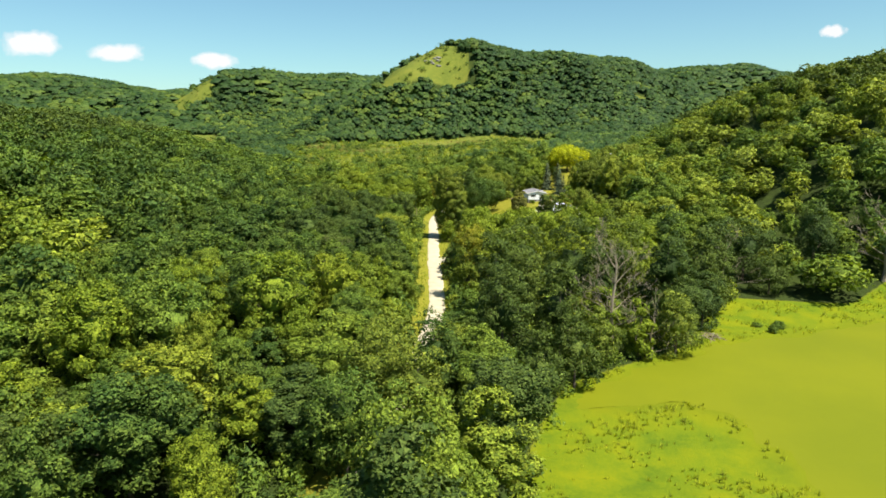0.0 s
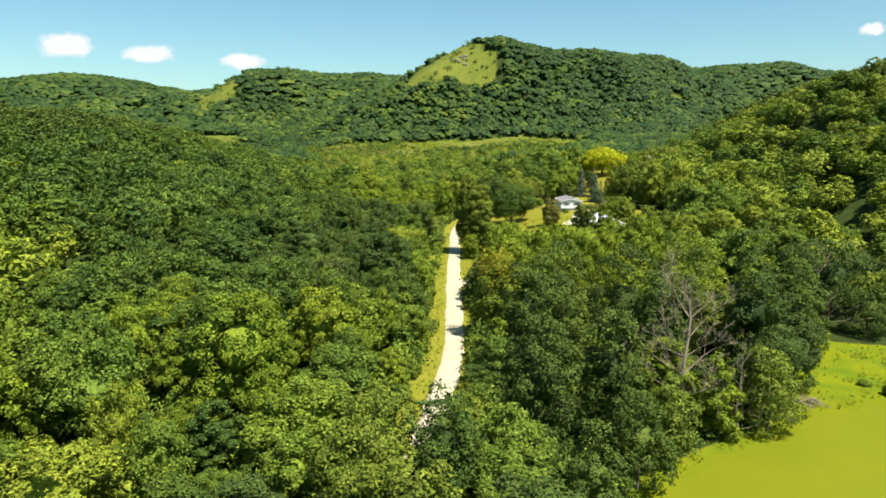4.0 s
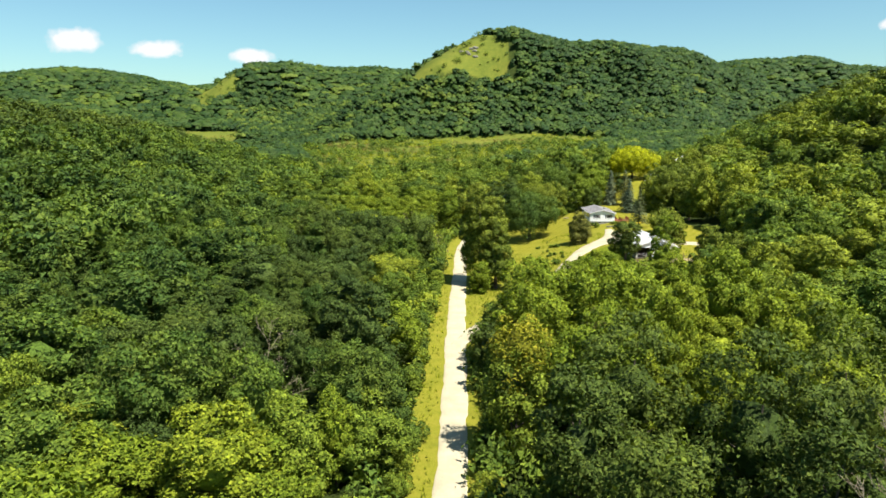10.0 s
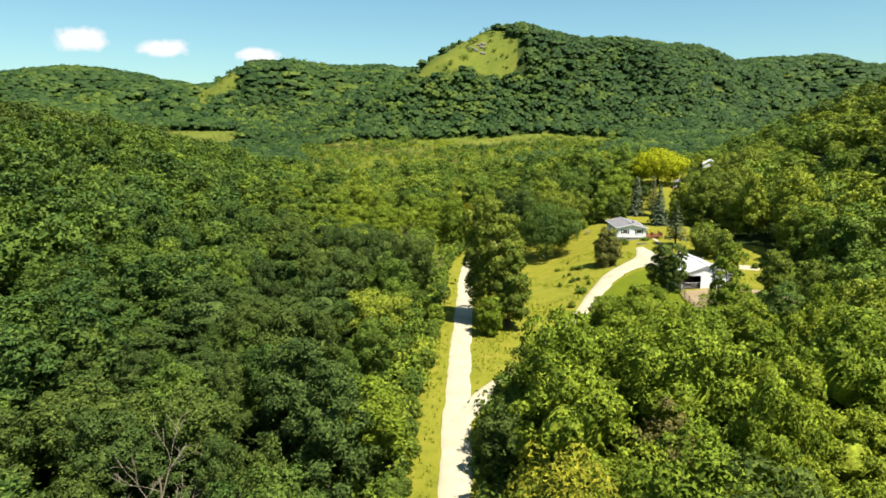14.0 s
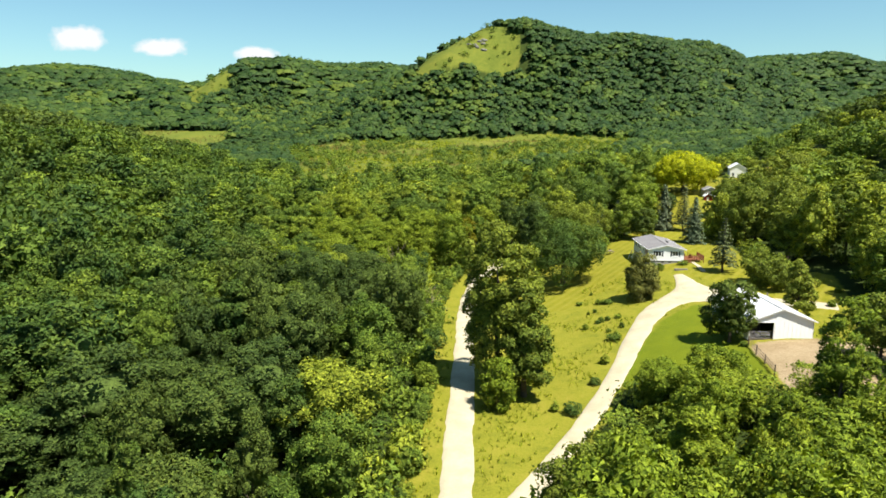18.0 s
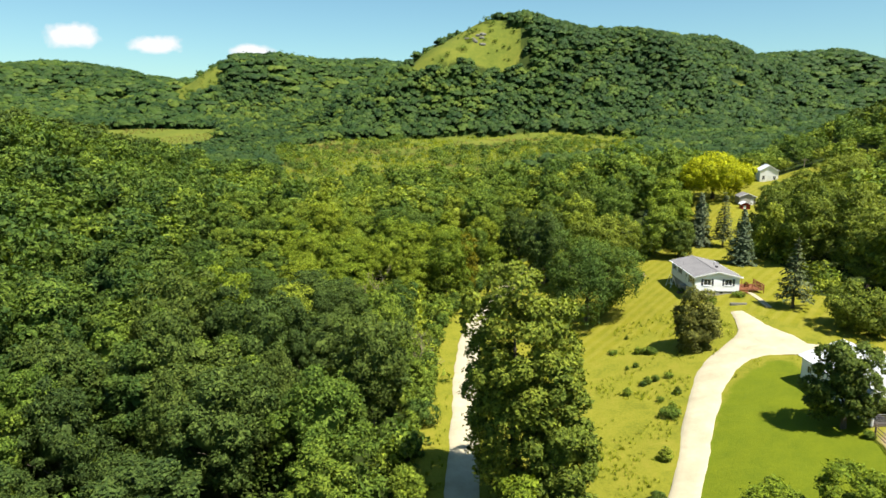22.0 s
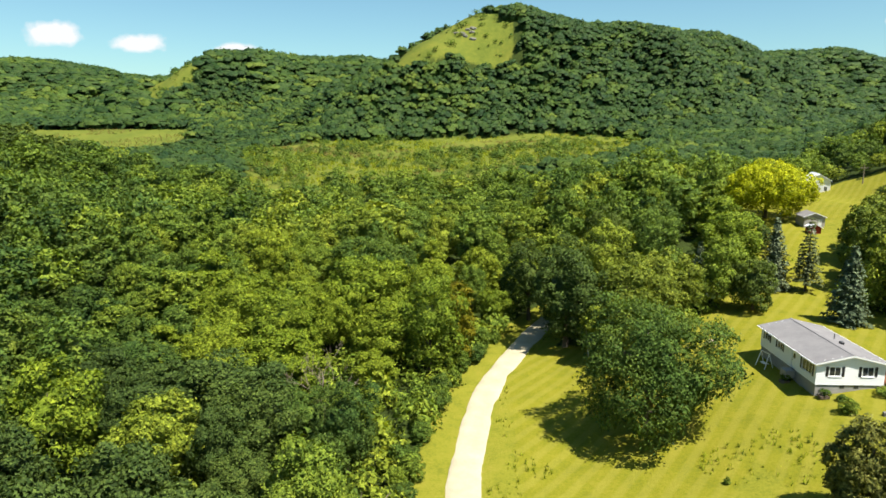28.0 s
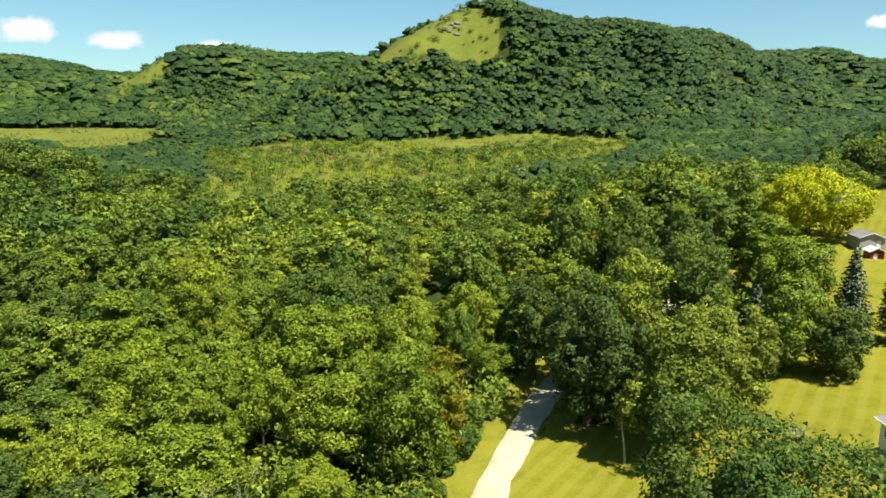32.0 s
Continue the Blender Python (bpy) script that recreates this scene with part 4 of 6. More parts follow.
for k, (tx, ty, rr, tt) in enumerate(((-7.8, 83.5, 4.2, 11.0), (-1.0, 82.0, 4.4, 11.5), (-8.0, 74.0, 4.6, 12.0), (-9.5, 62.0, 4.8, 12.0), (-3.0, 70.0, 4.4, 11.5), (-5.0, 56.0, 4.6, 12.0), (0.8, 88.0, 3.2, 8.5))):
    special("broadleaf_tree", tx, ty, 720 + k, rr, tt, 0.4, 28, 2100, 0.46, (LEAF_MID, LEAF)[k % 2], "leafy green tree with boughs over the gravel road", "round", 0.22, "trees over the road")

for k, (tx, ty, rr, tt, bb) in enumerate(((38.5, 112.0, 5.0, 22.0, 1.5), (47.5, 120.5, 4.4, 17.0, 1.0), (23.5, 118.0, 5.4, 18.5, 1.5), (17.8, 98.0, 4.5, 14.5, 0.5), (8.7, 94.0, 4.8, 15.5, 0.5), (33.0, 123.0, 5.6, 19.5, 1.5), (26.5, 111.5, 4.6, 15.0, 1.0), (15.8, 128.0, 5.6, 18.0, 1.5), (9.5, 118.0, 4.5, 16.5, 1.0), (13.0, 108.0, 4.6, 15.0, 1.0), (69.1, 150.0, 6.2, 14.0, 0.5), (60.0, 146.0, 5.2, 14.5, 0.5), (86.0, 152.0, 5.8, 13.0, 0.5), (54.5, 131.0, 4.4, 13.0, 0.5))):
    special("broadleaf_tree", tx, ty, 760 + k, rr, tt + 1.0, bb, 34, 2500, 0.5, (LEAF_DARK if k in (0, 10, 11, 12) else LEAF_DEEP), ("tall green tree in the stand by the pond", "tall dark green tree in the stand by the pond")[k in (0, 10, 11, 12)], ("tall", "round", "vase")[k % 3], 0.3, "trees at the pond's edge")
for k, (tx, ty, rr, tt) in enumerate(((30.6, 99.6, 2.6, 8.6), (18.2, 87.5, 3.2, 10.0), (22.5, 92.0, 3.0, 9.0), (69.6, 138.5, 4.4, 7.6), (35.5, 104.5, 2.6, 8.0), (42.3, 112.5, 3.4, 11.0), (12.5, 80.0, 3.2, 10.0), (36.8, 100.8, 3.6, 9.5), (39.0, 107.5, 3.9, 11.5), (46.4, 115.0, 3.6, 9.5), (52.0, 124.0, 3.0, 8.0))):
    special("broadleaf_tree", tx, ty, 780 + k, rr, tt + 0.8, 0.0, 22, 1500, 0.42, (LEAF_LIGHT if k == 0 else LEAF_MID if k in (2, 7) else LEAF_DARK if k in (4, 5, 8, 9, 10) else LEAF_DEEP), "bushy green tree leaning over the marsh", "round", 0.18, "trees at the pond's edge")

cedar = leafy("crown", broad_crown(41, 3.2, 8.6, -0.4, 80, 14000, 0.25, "round", 1.45), LEAF_CEDAR)
tree("cedar", 28.2, 245.6, cedar, trunk_mesh(41, 6, 0.2, 4, 1.0), "dense brownish green cedar in front of the house", "tree")
taken(28.2, 245.6, 3.4)

SPRUCE = [leafy("crown", conifer_crown(50 + k, h, 0.5, r, n, 0.62), NEEDLE) for k, (h, r, n) in enumerate([(12.5, 3.5, 26), (11.0, 3.2, 24), (13.5, 3.7, 28)])]
PINE = leafy("crown", conifer_crown(57, 12.5, 2.5, 2.6, 18, 0.62, 0.7), NEEDLE_THIN)
THIN_SPRUCE = leafy("crown", conifer_crown(58, 10.6, 2.3, 3.0, 15, 0.58, 0.7), NEEDLE_THIN)
STEM = trunk_mesh(60, 11.0, 0.2, 0, 1.0, 0.05)
for x, y, k, s in ((50.6, 290.5, 1, 1.02), (48.2, 309.5, 0, 0.98), (35.6, 309.0, 1, 0.82), (32.0, 318.0, 2, 0.75)):
    tree("spruce", x, y, SPRUCE[k], STEM, "blue-green spruce with drooping tiers of branches", "tree", "spruces round the house", x * 3, (s, s, s))
    taken(x, y, 2.6)
tree("spruce", 46.6, 258.0, THIN_SPRUCE, STEM, "open-branched spruce on the lawn by the deck", "tree", "spruces round the house", 0.4, (1.0, 1.0, 1.02))
taken(46.6, 258, 2.6)
tree("pine", 52.8, 307.5, PINE, STEM, "thin half-bare pine on the lawn", "tree", "", 0.9)
taken(52.8, 307.5, 2.5)


def dead_tree(x, y, seed, height, r, label, depth=4, count=12, material=DEADWOOD, turn=0.0, reach=0.5):
    base = thing("dead_tree", Matrix.LocRotScale((x, y, ground_at(x, y)), Euler((0, 0, turn)), None), label, "dead tree")
    t, limbs = dead_limbs(seed, height, r, depth, 0.6, 0.22, count, reach)
    part("trunk", t, material, base)
    for c in limbs:
        part("limb", c, material, base)
    taken(x, y, 1.0)


dead_tree(26.6, 101.0, 71, 22.5, 0.30, "large bleached dead tree with bare spreading limbs", 4, 20, turn=0.5, reach=0.27)
dead_tree(32.5, 99.5, 72, 9.5, 0.16, "small bare dead tree with grey limbs", 3, 9)
dead_tree(59.5, 138.0, 73, 13.0, 0.22, "grey bare dead tree at the pond's edge", 3, 9)
dead_tree(94.5, 139.0, 74, 17.0, 0.45, "tall pale dead tree at the pond's edge", 4, 10)
dead_tree(-24.0, 141.5, 75, 11.0, 0.16, "thin bare dead tree among leafy crowns", 3, 9)
dead_tree(-20.0, 268.0, 76, 8.5, 0.14, "thin bare dead tree among leafy crowns", 3, 9)
dead_tree(-9.8, 241.0, 77, 6.0, 0.10, "thin bare dead sapling beside the road", 3, 8)

birch_base = thing("birch", Matrix.Translation((13.6, 286.0, ground_at(13.6, 286.0))), "slim pale-barked birch leaning at the lawn's edge", "tree")
bm = bmesh.new()
tube(bm, [(0, 0, -0.3), (-0.1, 0.05, 1.5), (-0.35, 0.1, 3.2), (-0.6, 0.2, 5.2), (-0.8, 0.2, 7.0)], [0.14, 0.11, 0.10, 0.08, 0.04], 7)
part("trunk", bm, BIRCH, birch_base)
put("crown", leafy("crown", broad_crown(79, 1.8, 8.6, 3.8, 22, 2400, 0.24, "tall"), LEAF), birch_base)


# ---- woods ----
def scatter(x0, x1, y0, y1, step, seed):
    rng = np.random.default_rng(seed)
    xs, ys = np.meshgrid(np.arange(x0, x1, step), np.arange(y0, y1, step))
    x, y = xs.ravel() + rng.uniform(-0.42, 0.42, xs.size) * step, ys.ravel() + rng.uniform(-0.42, 0.42, xs.size) * step
    return x, y, rng


def wooded(x, y, r):
    """Where trees of crown radius r may stand."""
    ok = ~inside(CLEARING, x, y) & ~inside(POND, x, y)
    for a in range(4):
        ok &= ~inside(CLEARING, x + 0.55 * r * math.cos(a * 1.571), y + 0.55 * r * math.sin(a * 1.571))
    d, side = gap_to(ROAD_LINE, x, y)
    ok &= d > np.where(y < 90, 1.2 + 0.1 * r, np.where(side < 0, 4.4 + 0.75 * r, 2.8 + 0.7 * r))
    d, _ = gap_to(DRIVE_LINE, x, y)
    ok &= d > 2.5 + 0.7 * r
    ok &= ~(inside(FAR_MEADOW, x, y) | inside(WEST_FIELD, x, y) | inside(PRAIRIE, x, y) | inside(PRAIRIE_WEST, x, y) | inside(BARE_EAST, x, y))
    return ok


def open_view(x, y, z):
    """Whether a tree top shows above the land between it and the valley road."""
    ok = np.ones(len(x), bool)
    for eye in ((0, 0), (0, 220)):
        seen = np.ones(len(x), bool)
        for u in np.linspace(0.3, 0.96, 24):
            px, py = eye[0] + (x - eye[0]) * u, eye[1] + (y - eye[1]) * u
            seen &= land(px, py) < 38 + (z + 22 - 38) * u
        ok = seen if eye[1] == 0 else ok | seen
    return ok


def tone(x, y):
    """Lighter and darker stands, from 0 to 1."""
    x, y = np.asarray(x, float), np.asarray(y, float)
    t = 0.5 + 0.22 * wave2(x, y, 16, 6) + 0.16 * wave2(x, y, 55, 9) * sst(420, 520, y) - 0.10 * sst(480, 560, y)
    t = t + 0.22 * sst(3, 8, x) * sst(105, 125, y) * (1 - sst(210, 220, y)) - 0.04 * sst(-3, 3, x) * (1 - sst(95, 110, y))
    t = t + (0.04 + 0.12 * (1 - sst(-22, -14, x))) * (1 - sst(-8, -4, x)) * (1 - sst(112, 126, y)) - 0.05 * (1 - sst(-14, -8, x)) * sst(165, 180, y) * (1 - sst(290, 310, y)) - 0.08 * (1 - sst(-17, -12, x)) * sst(118, 130, y) * (1 - sst(200, 225, y))
    t = t + 0.30 * sst(-14, -11, x) * (1 - sst(-5, -3, x)) * sst(98, 110, y) + 0.12 * (1 - sst(-8, -4, x)) * sst(215, 240, y)
    t = t + 0.08 * (1 - sst(-55, -45, x)) * sst(125, 140, y) * (1 - sst(215, 235, y)) + (0.36 - 0.28 * sst(62, 84, x)) * sst(40, 50, x) * (1 - sst(400, 440, y))
    t = t + 0.16 * sst(0, 6, x) * sst(120, 140, y) * (1 - sst(370, 420, y)) + 0.22 * sst(235, 275, y) * (1 - sst(370, 420, y)) * sst(-70, -50, x) - (0.13 + 0.12 * (1 - sst(-120, -80, x))) * (1 - sst(-60, -35, x)) * sst(90, 110, y) * (1 - sst(480, 540, y))
    t = t - 0.14 * sst(12, 18, x) * sst(296, 306, y) * (1 - sst(62, 70, x)) * (1 - sst(372, 385, y))
    t = t - 0.26 * sst(40, 48, x) * (1 - sst(165, 185, y)) - 0.17 * (1 - sst(-58, -44, x)) * (1 - sst(300, 340, y)) - 0.32 * (1 - sst(-26, -18, x)) * sst(182, 192, y) * (1 - sst(262, 285, y)) + 0.20 * sst(4, 10, x) * sst(158, 168, y) * (1 - sst(198, 206, y)) + 0.20 * sst(48, 54, x) * sst(195, 205, y) * (1 - sst(270, 290, y))
    t = t + 0.95 * (1 - sst(-76, -69, x)) * sst(-125, -115, x) * sst(116, 122, y) * (1 - sst(160, 172, y))
    t = t + 0.12 * sst(24, 34, x) * sst(135, 150, y) * (1 - sst(225, 245, y))
    t = t - 0.10 * (1 - sst(-26, -18, x)) * sst(88, 100, y) * (1 - sst(180, 195, y)) - 0.10 * sst(20, 28, x) * (1 - sst(104, 114, y)) * (1 - sst(72, 90, x))
    t = t - 0.16 * sst(-16, -10, x) * (1 - sst(4, 8, x)) * (1 - sst(66, 78, y)) - 0.15 * sst(72, 90, x) * (1 - sst(300, 340, y)) - 0.10 * sst(46, 54, x) * sst(112, 122, y) * (1 - sst(150, 170, y))
    return np.clip(t, 0.03, 0.97)


def stand(x, y):
    """The tall stand between the bend of the road and the yard."""
    return sst(12, 18, x) * sst(298, 308, y) * (1 - sst(60, 66, x)) * (1 - sst(362, 375, y))


def height_field(x, y):
    """Stands of taller and lower growth."""
    h = 1.0 + 0.24 * wave2(x, y, 19, 1) + 0.12 * wave2(x, y, 7, 4)
    h = h * (1 - 0.18 * sst(4, 10, x) * sst(105, 120, y) * (1 - sst(130, 140, y)) * (1 - sst(56, 70, x)))
    h = h * (1 + 0.30 * sst(19, 25, x) * (1 - sst(40, 48, x)) * sst(132, 142, y) * (1 - sst(168, 177, y)))
    h = h * (1 - 0.62 * (1 - sst(-72, -64, x)) * sst(-125, -115, x) * sst(112, 120, y) * (1 - sst(160, 172, y)))
    h = h * (1 - 0.35 * sst(2, 6, x) * sst(178, 192, y) * (1 - sst(12, 18, x)))
    h = h * (1 - 0.34 * sst(12, 18, x) * sst(189, 200, y) * (1 - sst(212, 222, y)) * (1 - sst(42, 48, x)))
    h = h * (1 + 0.25 * sst(53, 58, x) * sst(240, 262, y) * (1 - sst(330, 345, y)) * (1 - sst(80, 95, x)))
    h = h * (1 + 0.34 * stand(x, y))
    h = h * (1 - 0.38 * sst(-4, -1, x) * (1 - sst(9, 13, x)) * sst(166, 174, y) * (1 - sst(190, 196, y)))
    return h * (1 - 0.52 * sst(350, 410, y) * (1 - sst(40, 70, x)) * sst(-150, -100, x))


# trees nearest the road and the yard, each a thing of its own
x, y, rng = scatter(-44, 44, 28, 330, 7.2, 21)
r = rng.choice([2.6, 3.4, 4.2, 5.0, 5.8], len(x), p=[0.2, 0.22, 0.25, 0.2, 0.13]) * rng.uniform(0.92, 1.08, len(x))
r = r * (1 + 0.3 * stand(x, y))
ok = wooded(x, y, r) & free_of(x, y, 1.5)
x, y, r = x[ok], y[ok], r[ok]
road_d, _ = gap_to(ROAD_LINE, x, y)
drive_d, _ = gap_to(DRIVE_LINE, x, y)
order = np.argsort(np.minimum(road_d, drive_d + 3))
near_ids = order[:300]
MARKED = list(CROWNS)
LOOKS = ["leafy tree in dense woodland", "tall leafy tree in dense woodland", "broad leafy tree in dense woodland", "spreading tree in dense woodland", "slender leafy tree in dense woodland", "full rounded tree in dense woodland", "loose-topped tree in dense woodland", "large leafy tree in dense woodland"]
SHADES = ["dark green ", "green ", "light green "]
for i in near_ids:
    k = int(rng.integers(len(TREE_SHAPES)))
    shade = int(np.clip(float(tone(x[i], y[i])) * 3 + rng.uniform(-0.7, 0.7), 0, 2.99))
    s = r[i] / 4.4
    sz = float(height_field(x[i], y[i])) * rng.uniform(0.7, 1.2) * (0.52 + 0.085 * r[i])
    if road_d[i] < (9.5 if x[i] > -1 and y[i] > 100 else 7.5):
        sz *= 0.72
    taken(x[i], y[i], 0.8 * r[i])
    tree("broadleaf_tree", x[i], y[i], TREE_SHAPES[k][0][shade], TREE_SHAPES[k][1], SHADES[shade] + LOOKS[k], "tree", "woodland trees along the road", rng.uniform(0, 6.28), (s, s, sz), 0.1)
rest = order[300:]
WOOD = [(NEARISH, x[rest], y[rest], r[rest] / 4.4, height_field(x[rest], y[rest]) * rng.uniform(0.7, 1.2, len(rest)) * (0.52 + 0.085 * r[rest]))]


def woods(name, batches, label, material=LEAF, seed=1, vary=0.32):
    """One sheet of joined tree crowns, each turned and sized by itself."""
    rng = np.random.default_rng(seed)
    VS, TS, QS, NS, tints, base = [], [], [], [], [], 0
    for shapes, x, y, s, sz in batches:
        z, tones = land(x, y), tone(x, y)
        for i in range(len(x)):
            V, T, Q, N = shapes[int(rng.integers(len(shapes)))]
            a = rng.uniform(0, 6.283)
            ca, sa = math.cos(a), math.sin(a)
            NS.append(np.stack([N[:, 0] * ca - N[:, 1] * sa, N[:, 0] * sa + N[:, 1] * ca, N[:, 2]], 1))
            c, w = math.cos(a) * s[i], math.sin(a) * s[i]
            out = np.empty_like(V)
            out[:, 0] = V[:, 0] * c - V[:, 1] * w + x[i]
            out[:, 1] = V[:, 0] * w + V[:, 1] * c + y[i]
            out[:, 2] = V[:, 2] * sz[i] + z[i] - 0.3
            VS.append(out)
            TS.append(T + base)
            QS.append(Q + base)
            tints.append(np.full(len(V), np.clip(tones[i] * 0.9 + rng.uniform(-vary, vary), 0.02, 0.98)))
            base += len(V)
    me = mesh_from(name, np.vstack(VS), np.vstack(TS), np.vstack(QS), [material], np.concatenate(tints), normals=np.vstack(NS))
    return tagged(put(name, me), label, "woods", kind="stuff")


# the rest of the valley woods
x, y, rng = scatter(-150, 150, 20, 470, 7.4, 22)
r = rng.choice([2.8, 3.6, 4.4, 5.2, 6.2], len(x), p=[0.2, 0.22, 0.25, 0.2, 0.13]) * rng.uniform(0.92, 1.08, len(x))
r = r * (1 + 0.3 * stand(x, y))
ok = wooded(x, y, r) & free_of(x, y, 1.5, MARKED) & ~((x > -44) & (x < 44) & (y > 28) & (y < 330))
ok &= np.abs(x) < 34 + 0.72 * np.maximum(y, 60)
x, y, r = x[ok], y[ok], r[ok]
close = (np.abs(x) < 74) & (y < np.where(x > -20, 378, 345))
r = r * (1 - 0.22 * sst(350, 400, y)) * (1 - 0.16 * sst(70, 84, x))
sz = np.maximum(height_field(x, y) * rng.uniform(0.7, 1.2, len(x)) * (0.5 + 0.075 * r), 0.17 * r) * (1 - 0.18 * sst(74, 90, x))
WOOD.append((NEARISH, x[close], y[close], r[close] / 4.4, sz[close]))
WOOD.append((MID, x[~close], y[~close], r[~close] / 4.4, sz[~close]))
woods("valley_woods", WOOD, "dense mixed green broadleaf woods on the valley floor", seed=2, vary=0.42)

# undergrowth between the trunks
x, y, rng = scatter(-48, 62, 44, 330, 3.0, 24)
ok = wooded(x, y, 1.2) & free_of(x, y, -1.6)
edge = (np.minimum(gap_to(ROAD_LINE, x, y)[0], gap_to(DRIVE_LINE, x, y)[0]) < 11) | free_of(x, y, 0.2)
for a in range(8):
    edge |= inside(CLEARING, x + 5 * math.cos(a * 0.785), y + 5 * math.sin(a * 0.785)) | inside(POND, x + 5 * math.cos(a * 0.785), y + 5 * math.sin(a * 0.785))
ok &= edge
x, y = x[ok], y[ok]
us = rng.uniform(0.8, 1.6, len(x))
woods("undergrowth", [(UNDER, x, y, us, us * rng.uniform(0.7, 1.3, len(x)))], "low green bushes filling the wood's floor", seed=6)

# slopes and hills
BATCH, VALLEY_SIDES = [], []
for x0, x1, y0, y1, step, seed in ((-420, -150, 60, 470, 7.8, 31), (150, 420, 60, 470, 7.8, 32), (-420, 430, 470, 760, 8.0, 33), (-330, 480, 760, 1010, 8.4, 34)):
    x, y, rng = scatter(x0, x1, y0, y1, step, seed)
    ok = wooded(x, y, 3.0) & (np.abs(x) < 60 + 0.74 * y)
    x, y = x[ok], y[ok]
    ok = open_view(x, y, land(x, y))
    x, y = x[ok], y[ok]
    (VALLEY_SIDES if y1 < 480 else BATCH).append((SLOPE if y1 < 480 else FAR, x, y, rng.uniform(0.78, 1.2, len(x)), rng.uniform(0.62, 0.86, len(x)) * (1 + 0.12 * wave2(x, y, 30)) * (1 - 0.5 * sst(-350, -320, x) * (1 - sst(-160, -120, x)) * sst(540, 600, y) * (1 - sst(800, 830, y)))))
x, y, rng = scatter(-150, 4, -70, 170, 8.2, 40)
ok = wooded(x, y, 3.0) & ((np.abs(x) >= 32 + 0.72 * np.maximum(y, 60)) | (y < 18)) & (gap_to(ROAD_LINE, x, y)[0] > 7)
VALLEY_SIDES.append((FAR, x[ok], y[ok], rng.uniform(1.0, 1.5, ok.sum()), rng.uniform(0.75, 1.0, ok.sum())))
woods("slope_woods", VALLEY_SIDES, "dense green woods on the valley's lower slopes", LEAF_DEEP, 7, 0.5)
woods("hill_woods", BATCH, "dense green woods covering the bluffs", LEAF_FAR_HAZE, 3, 0.55)
BATCH = []
for x0, x1, y0, y1, step, seed in ((-1000, -330, 760, 1250, 11.5, 35), (-330, 200, 1010, 1300, 11.5, 36), (430, 1000, 470, 1200, 11.5, 37), (-1500, -330, 1250, 2000, 14, 38), (200, 1400, 1200, 1650, 14, 39)):
    x, y, rng = scatter(x0, x1, y0, y1, step, seed)
    ok = wooded(x, y, 3.0) & (np.abs(x) < 100 + 0.8 * y)
    x, y = x[ok], y[ok]
    ok = open_view(x, y, land(x, y))
    x, y = x[ok], y[ok]
    s = step / 7.5
    BATCH.append((DISTANT, x, y, rng.uniform(0.85, 1.2, len(x)) * s, rng.uniform(0.62, 0.8, len(x)) * (0.55 + 0.45 * s)))
woods("distant_woods", BATCH, "far green woods on the valley's outer hills", LEAF_FAR_HAZE, 4, 0.5)


# ---- shrubs ----
def shrub(x, y, k, s, label, turn, group, sz=None):
    base = thing("shrub", Matrix.LocRotScale((x, y, ground_at(x, y) - 0.08), Euler((0, 0, turn)), (s, s, sz or s)), label, "shrub", group)
    put("crown", SHRUB_SHAPES[k], base)


rng = np.random.default_rng(51)
line = ROAD_LINE[(ROAD_LINE[:, 1] > 60) & (ROAD_LINE[:, 1] < 305)]
for p in line[::3]:
    for side in (-1, 1):
        if side > 0 and p[1] > 183:
            continue
        off = rng.uniform(4.6, 6.2) if side < 0 else rng.uniform(3.4, 4.8)
        q = p + np.array([side * off, rng.uniform(-1.5, 1.5)])
        if gap_to(DRIVE_LINE, q[0], q[1])[0][0] > 3.2:
            shrub(q[0], q[1], int(rng.integers(4)), rng.uniform(0.45, 0.85), "green leafy shrub at the wood's edge by the road", rng.uniform(0, 6.28), "roadside shrubs")
for x0, y0, s in ((20.2, 227.0, 0.5), (20.8, 228.8, 0.36), (17.0, 217.5, 0.5), (14.6, 210.5, 0.4), (19.0, 236.0, 0.3), (8.5, 203.0, 0.4), (10.5, 202.0, 0.5), (42.2, 206.8, 0.7), (44.2, 204.6, 0.8), (40.8, 203.2, 0.6), (46.6, 206.6, 0.85), (48.8, 204.0, 0.9), (58.3, 113.0, 0.62), (60.5, 115.5, 0.55), (57.0, 116.5, 0.4), (41.0, 264.6, 0.48), (36.2, 264.4, 0.3), (35.4, 261.6, 0.5), (62.0, 244.0, 0.5), (57.0, 236.0, 0.5), (36.0, 217.0, 0.35), (47.5, 121.0, 0.6), (52.5, 126.0, 0.6)):
    shrub(x0, y0, int(rng.integers(4)), s, "low green shrub standing in the grass", rng.uniform(0, 6.28), "shrubs in the clearing", s * rng.uniform(0.55, 0.8))

for x0, y0, s in ((20.7, 246.9, 0.30), (21.6, 246.6, 0.26), (22.4, 245.9, 0.32), (19.5, 242.2, 0.26), (18.3, 241.9, 0.2), (19.6, 236.4, 0.28), (20.8, 237.0, 0.3), (22.7, 237.5, 0.26), (16.6, 233.7, 0.28), (22.3, 232.4, 0.34), (17.5, 248.0, 0.3), (20.0, 231.0, 0.2), (20.4, 253.0, 0.22)):
    shrub(x0, y0, int(rng.integers(4)), s, "clump of tall dark weeds in the rough grass", rng.uniform(0, 6.28), "weed clumps", s * rng.uniform(0.7, 1.0))

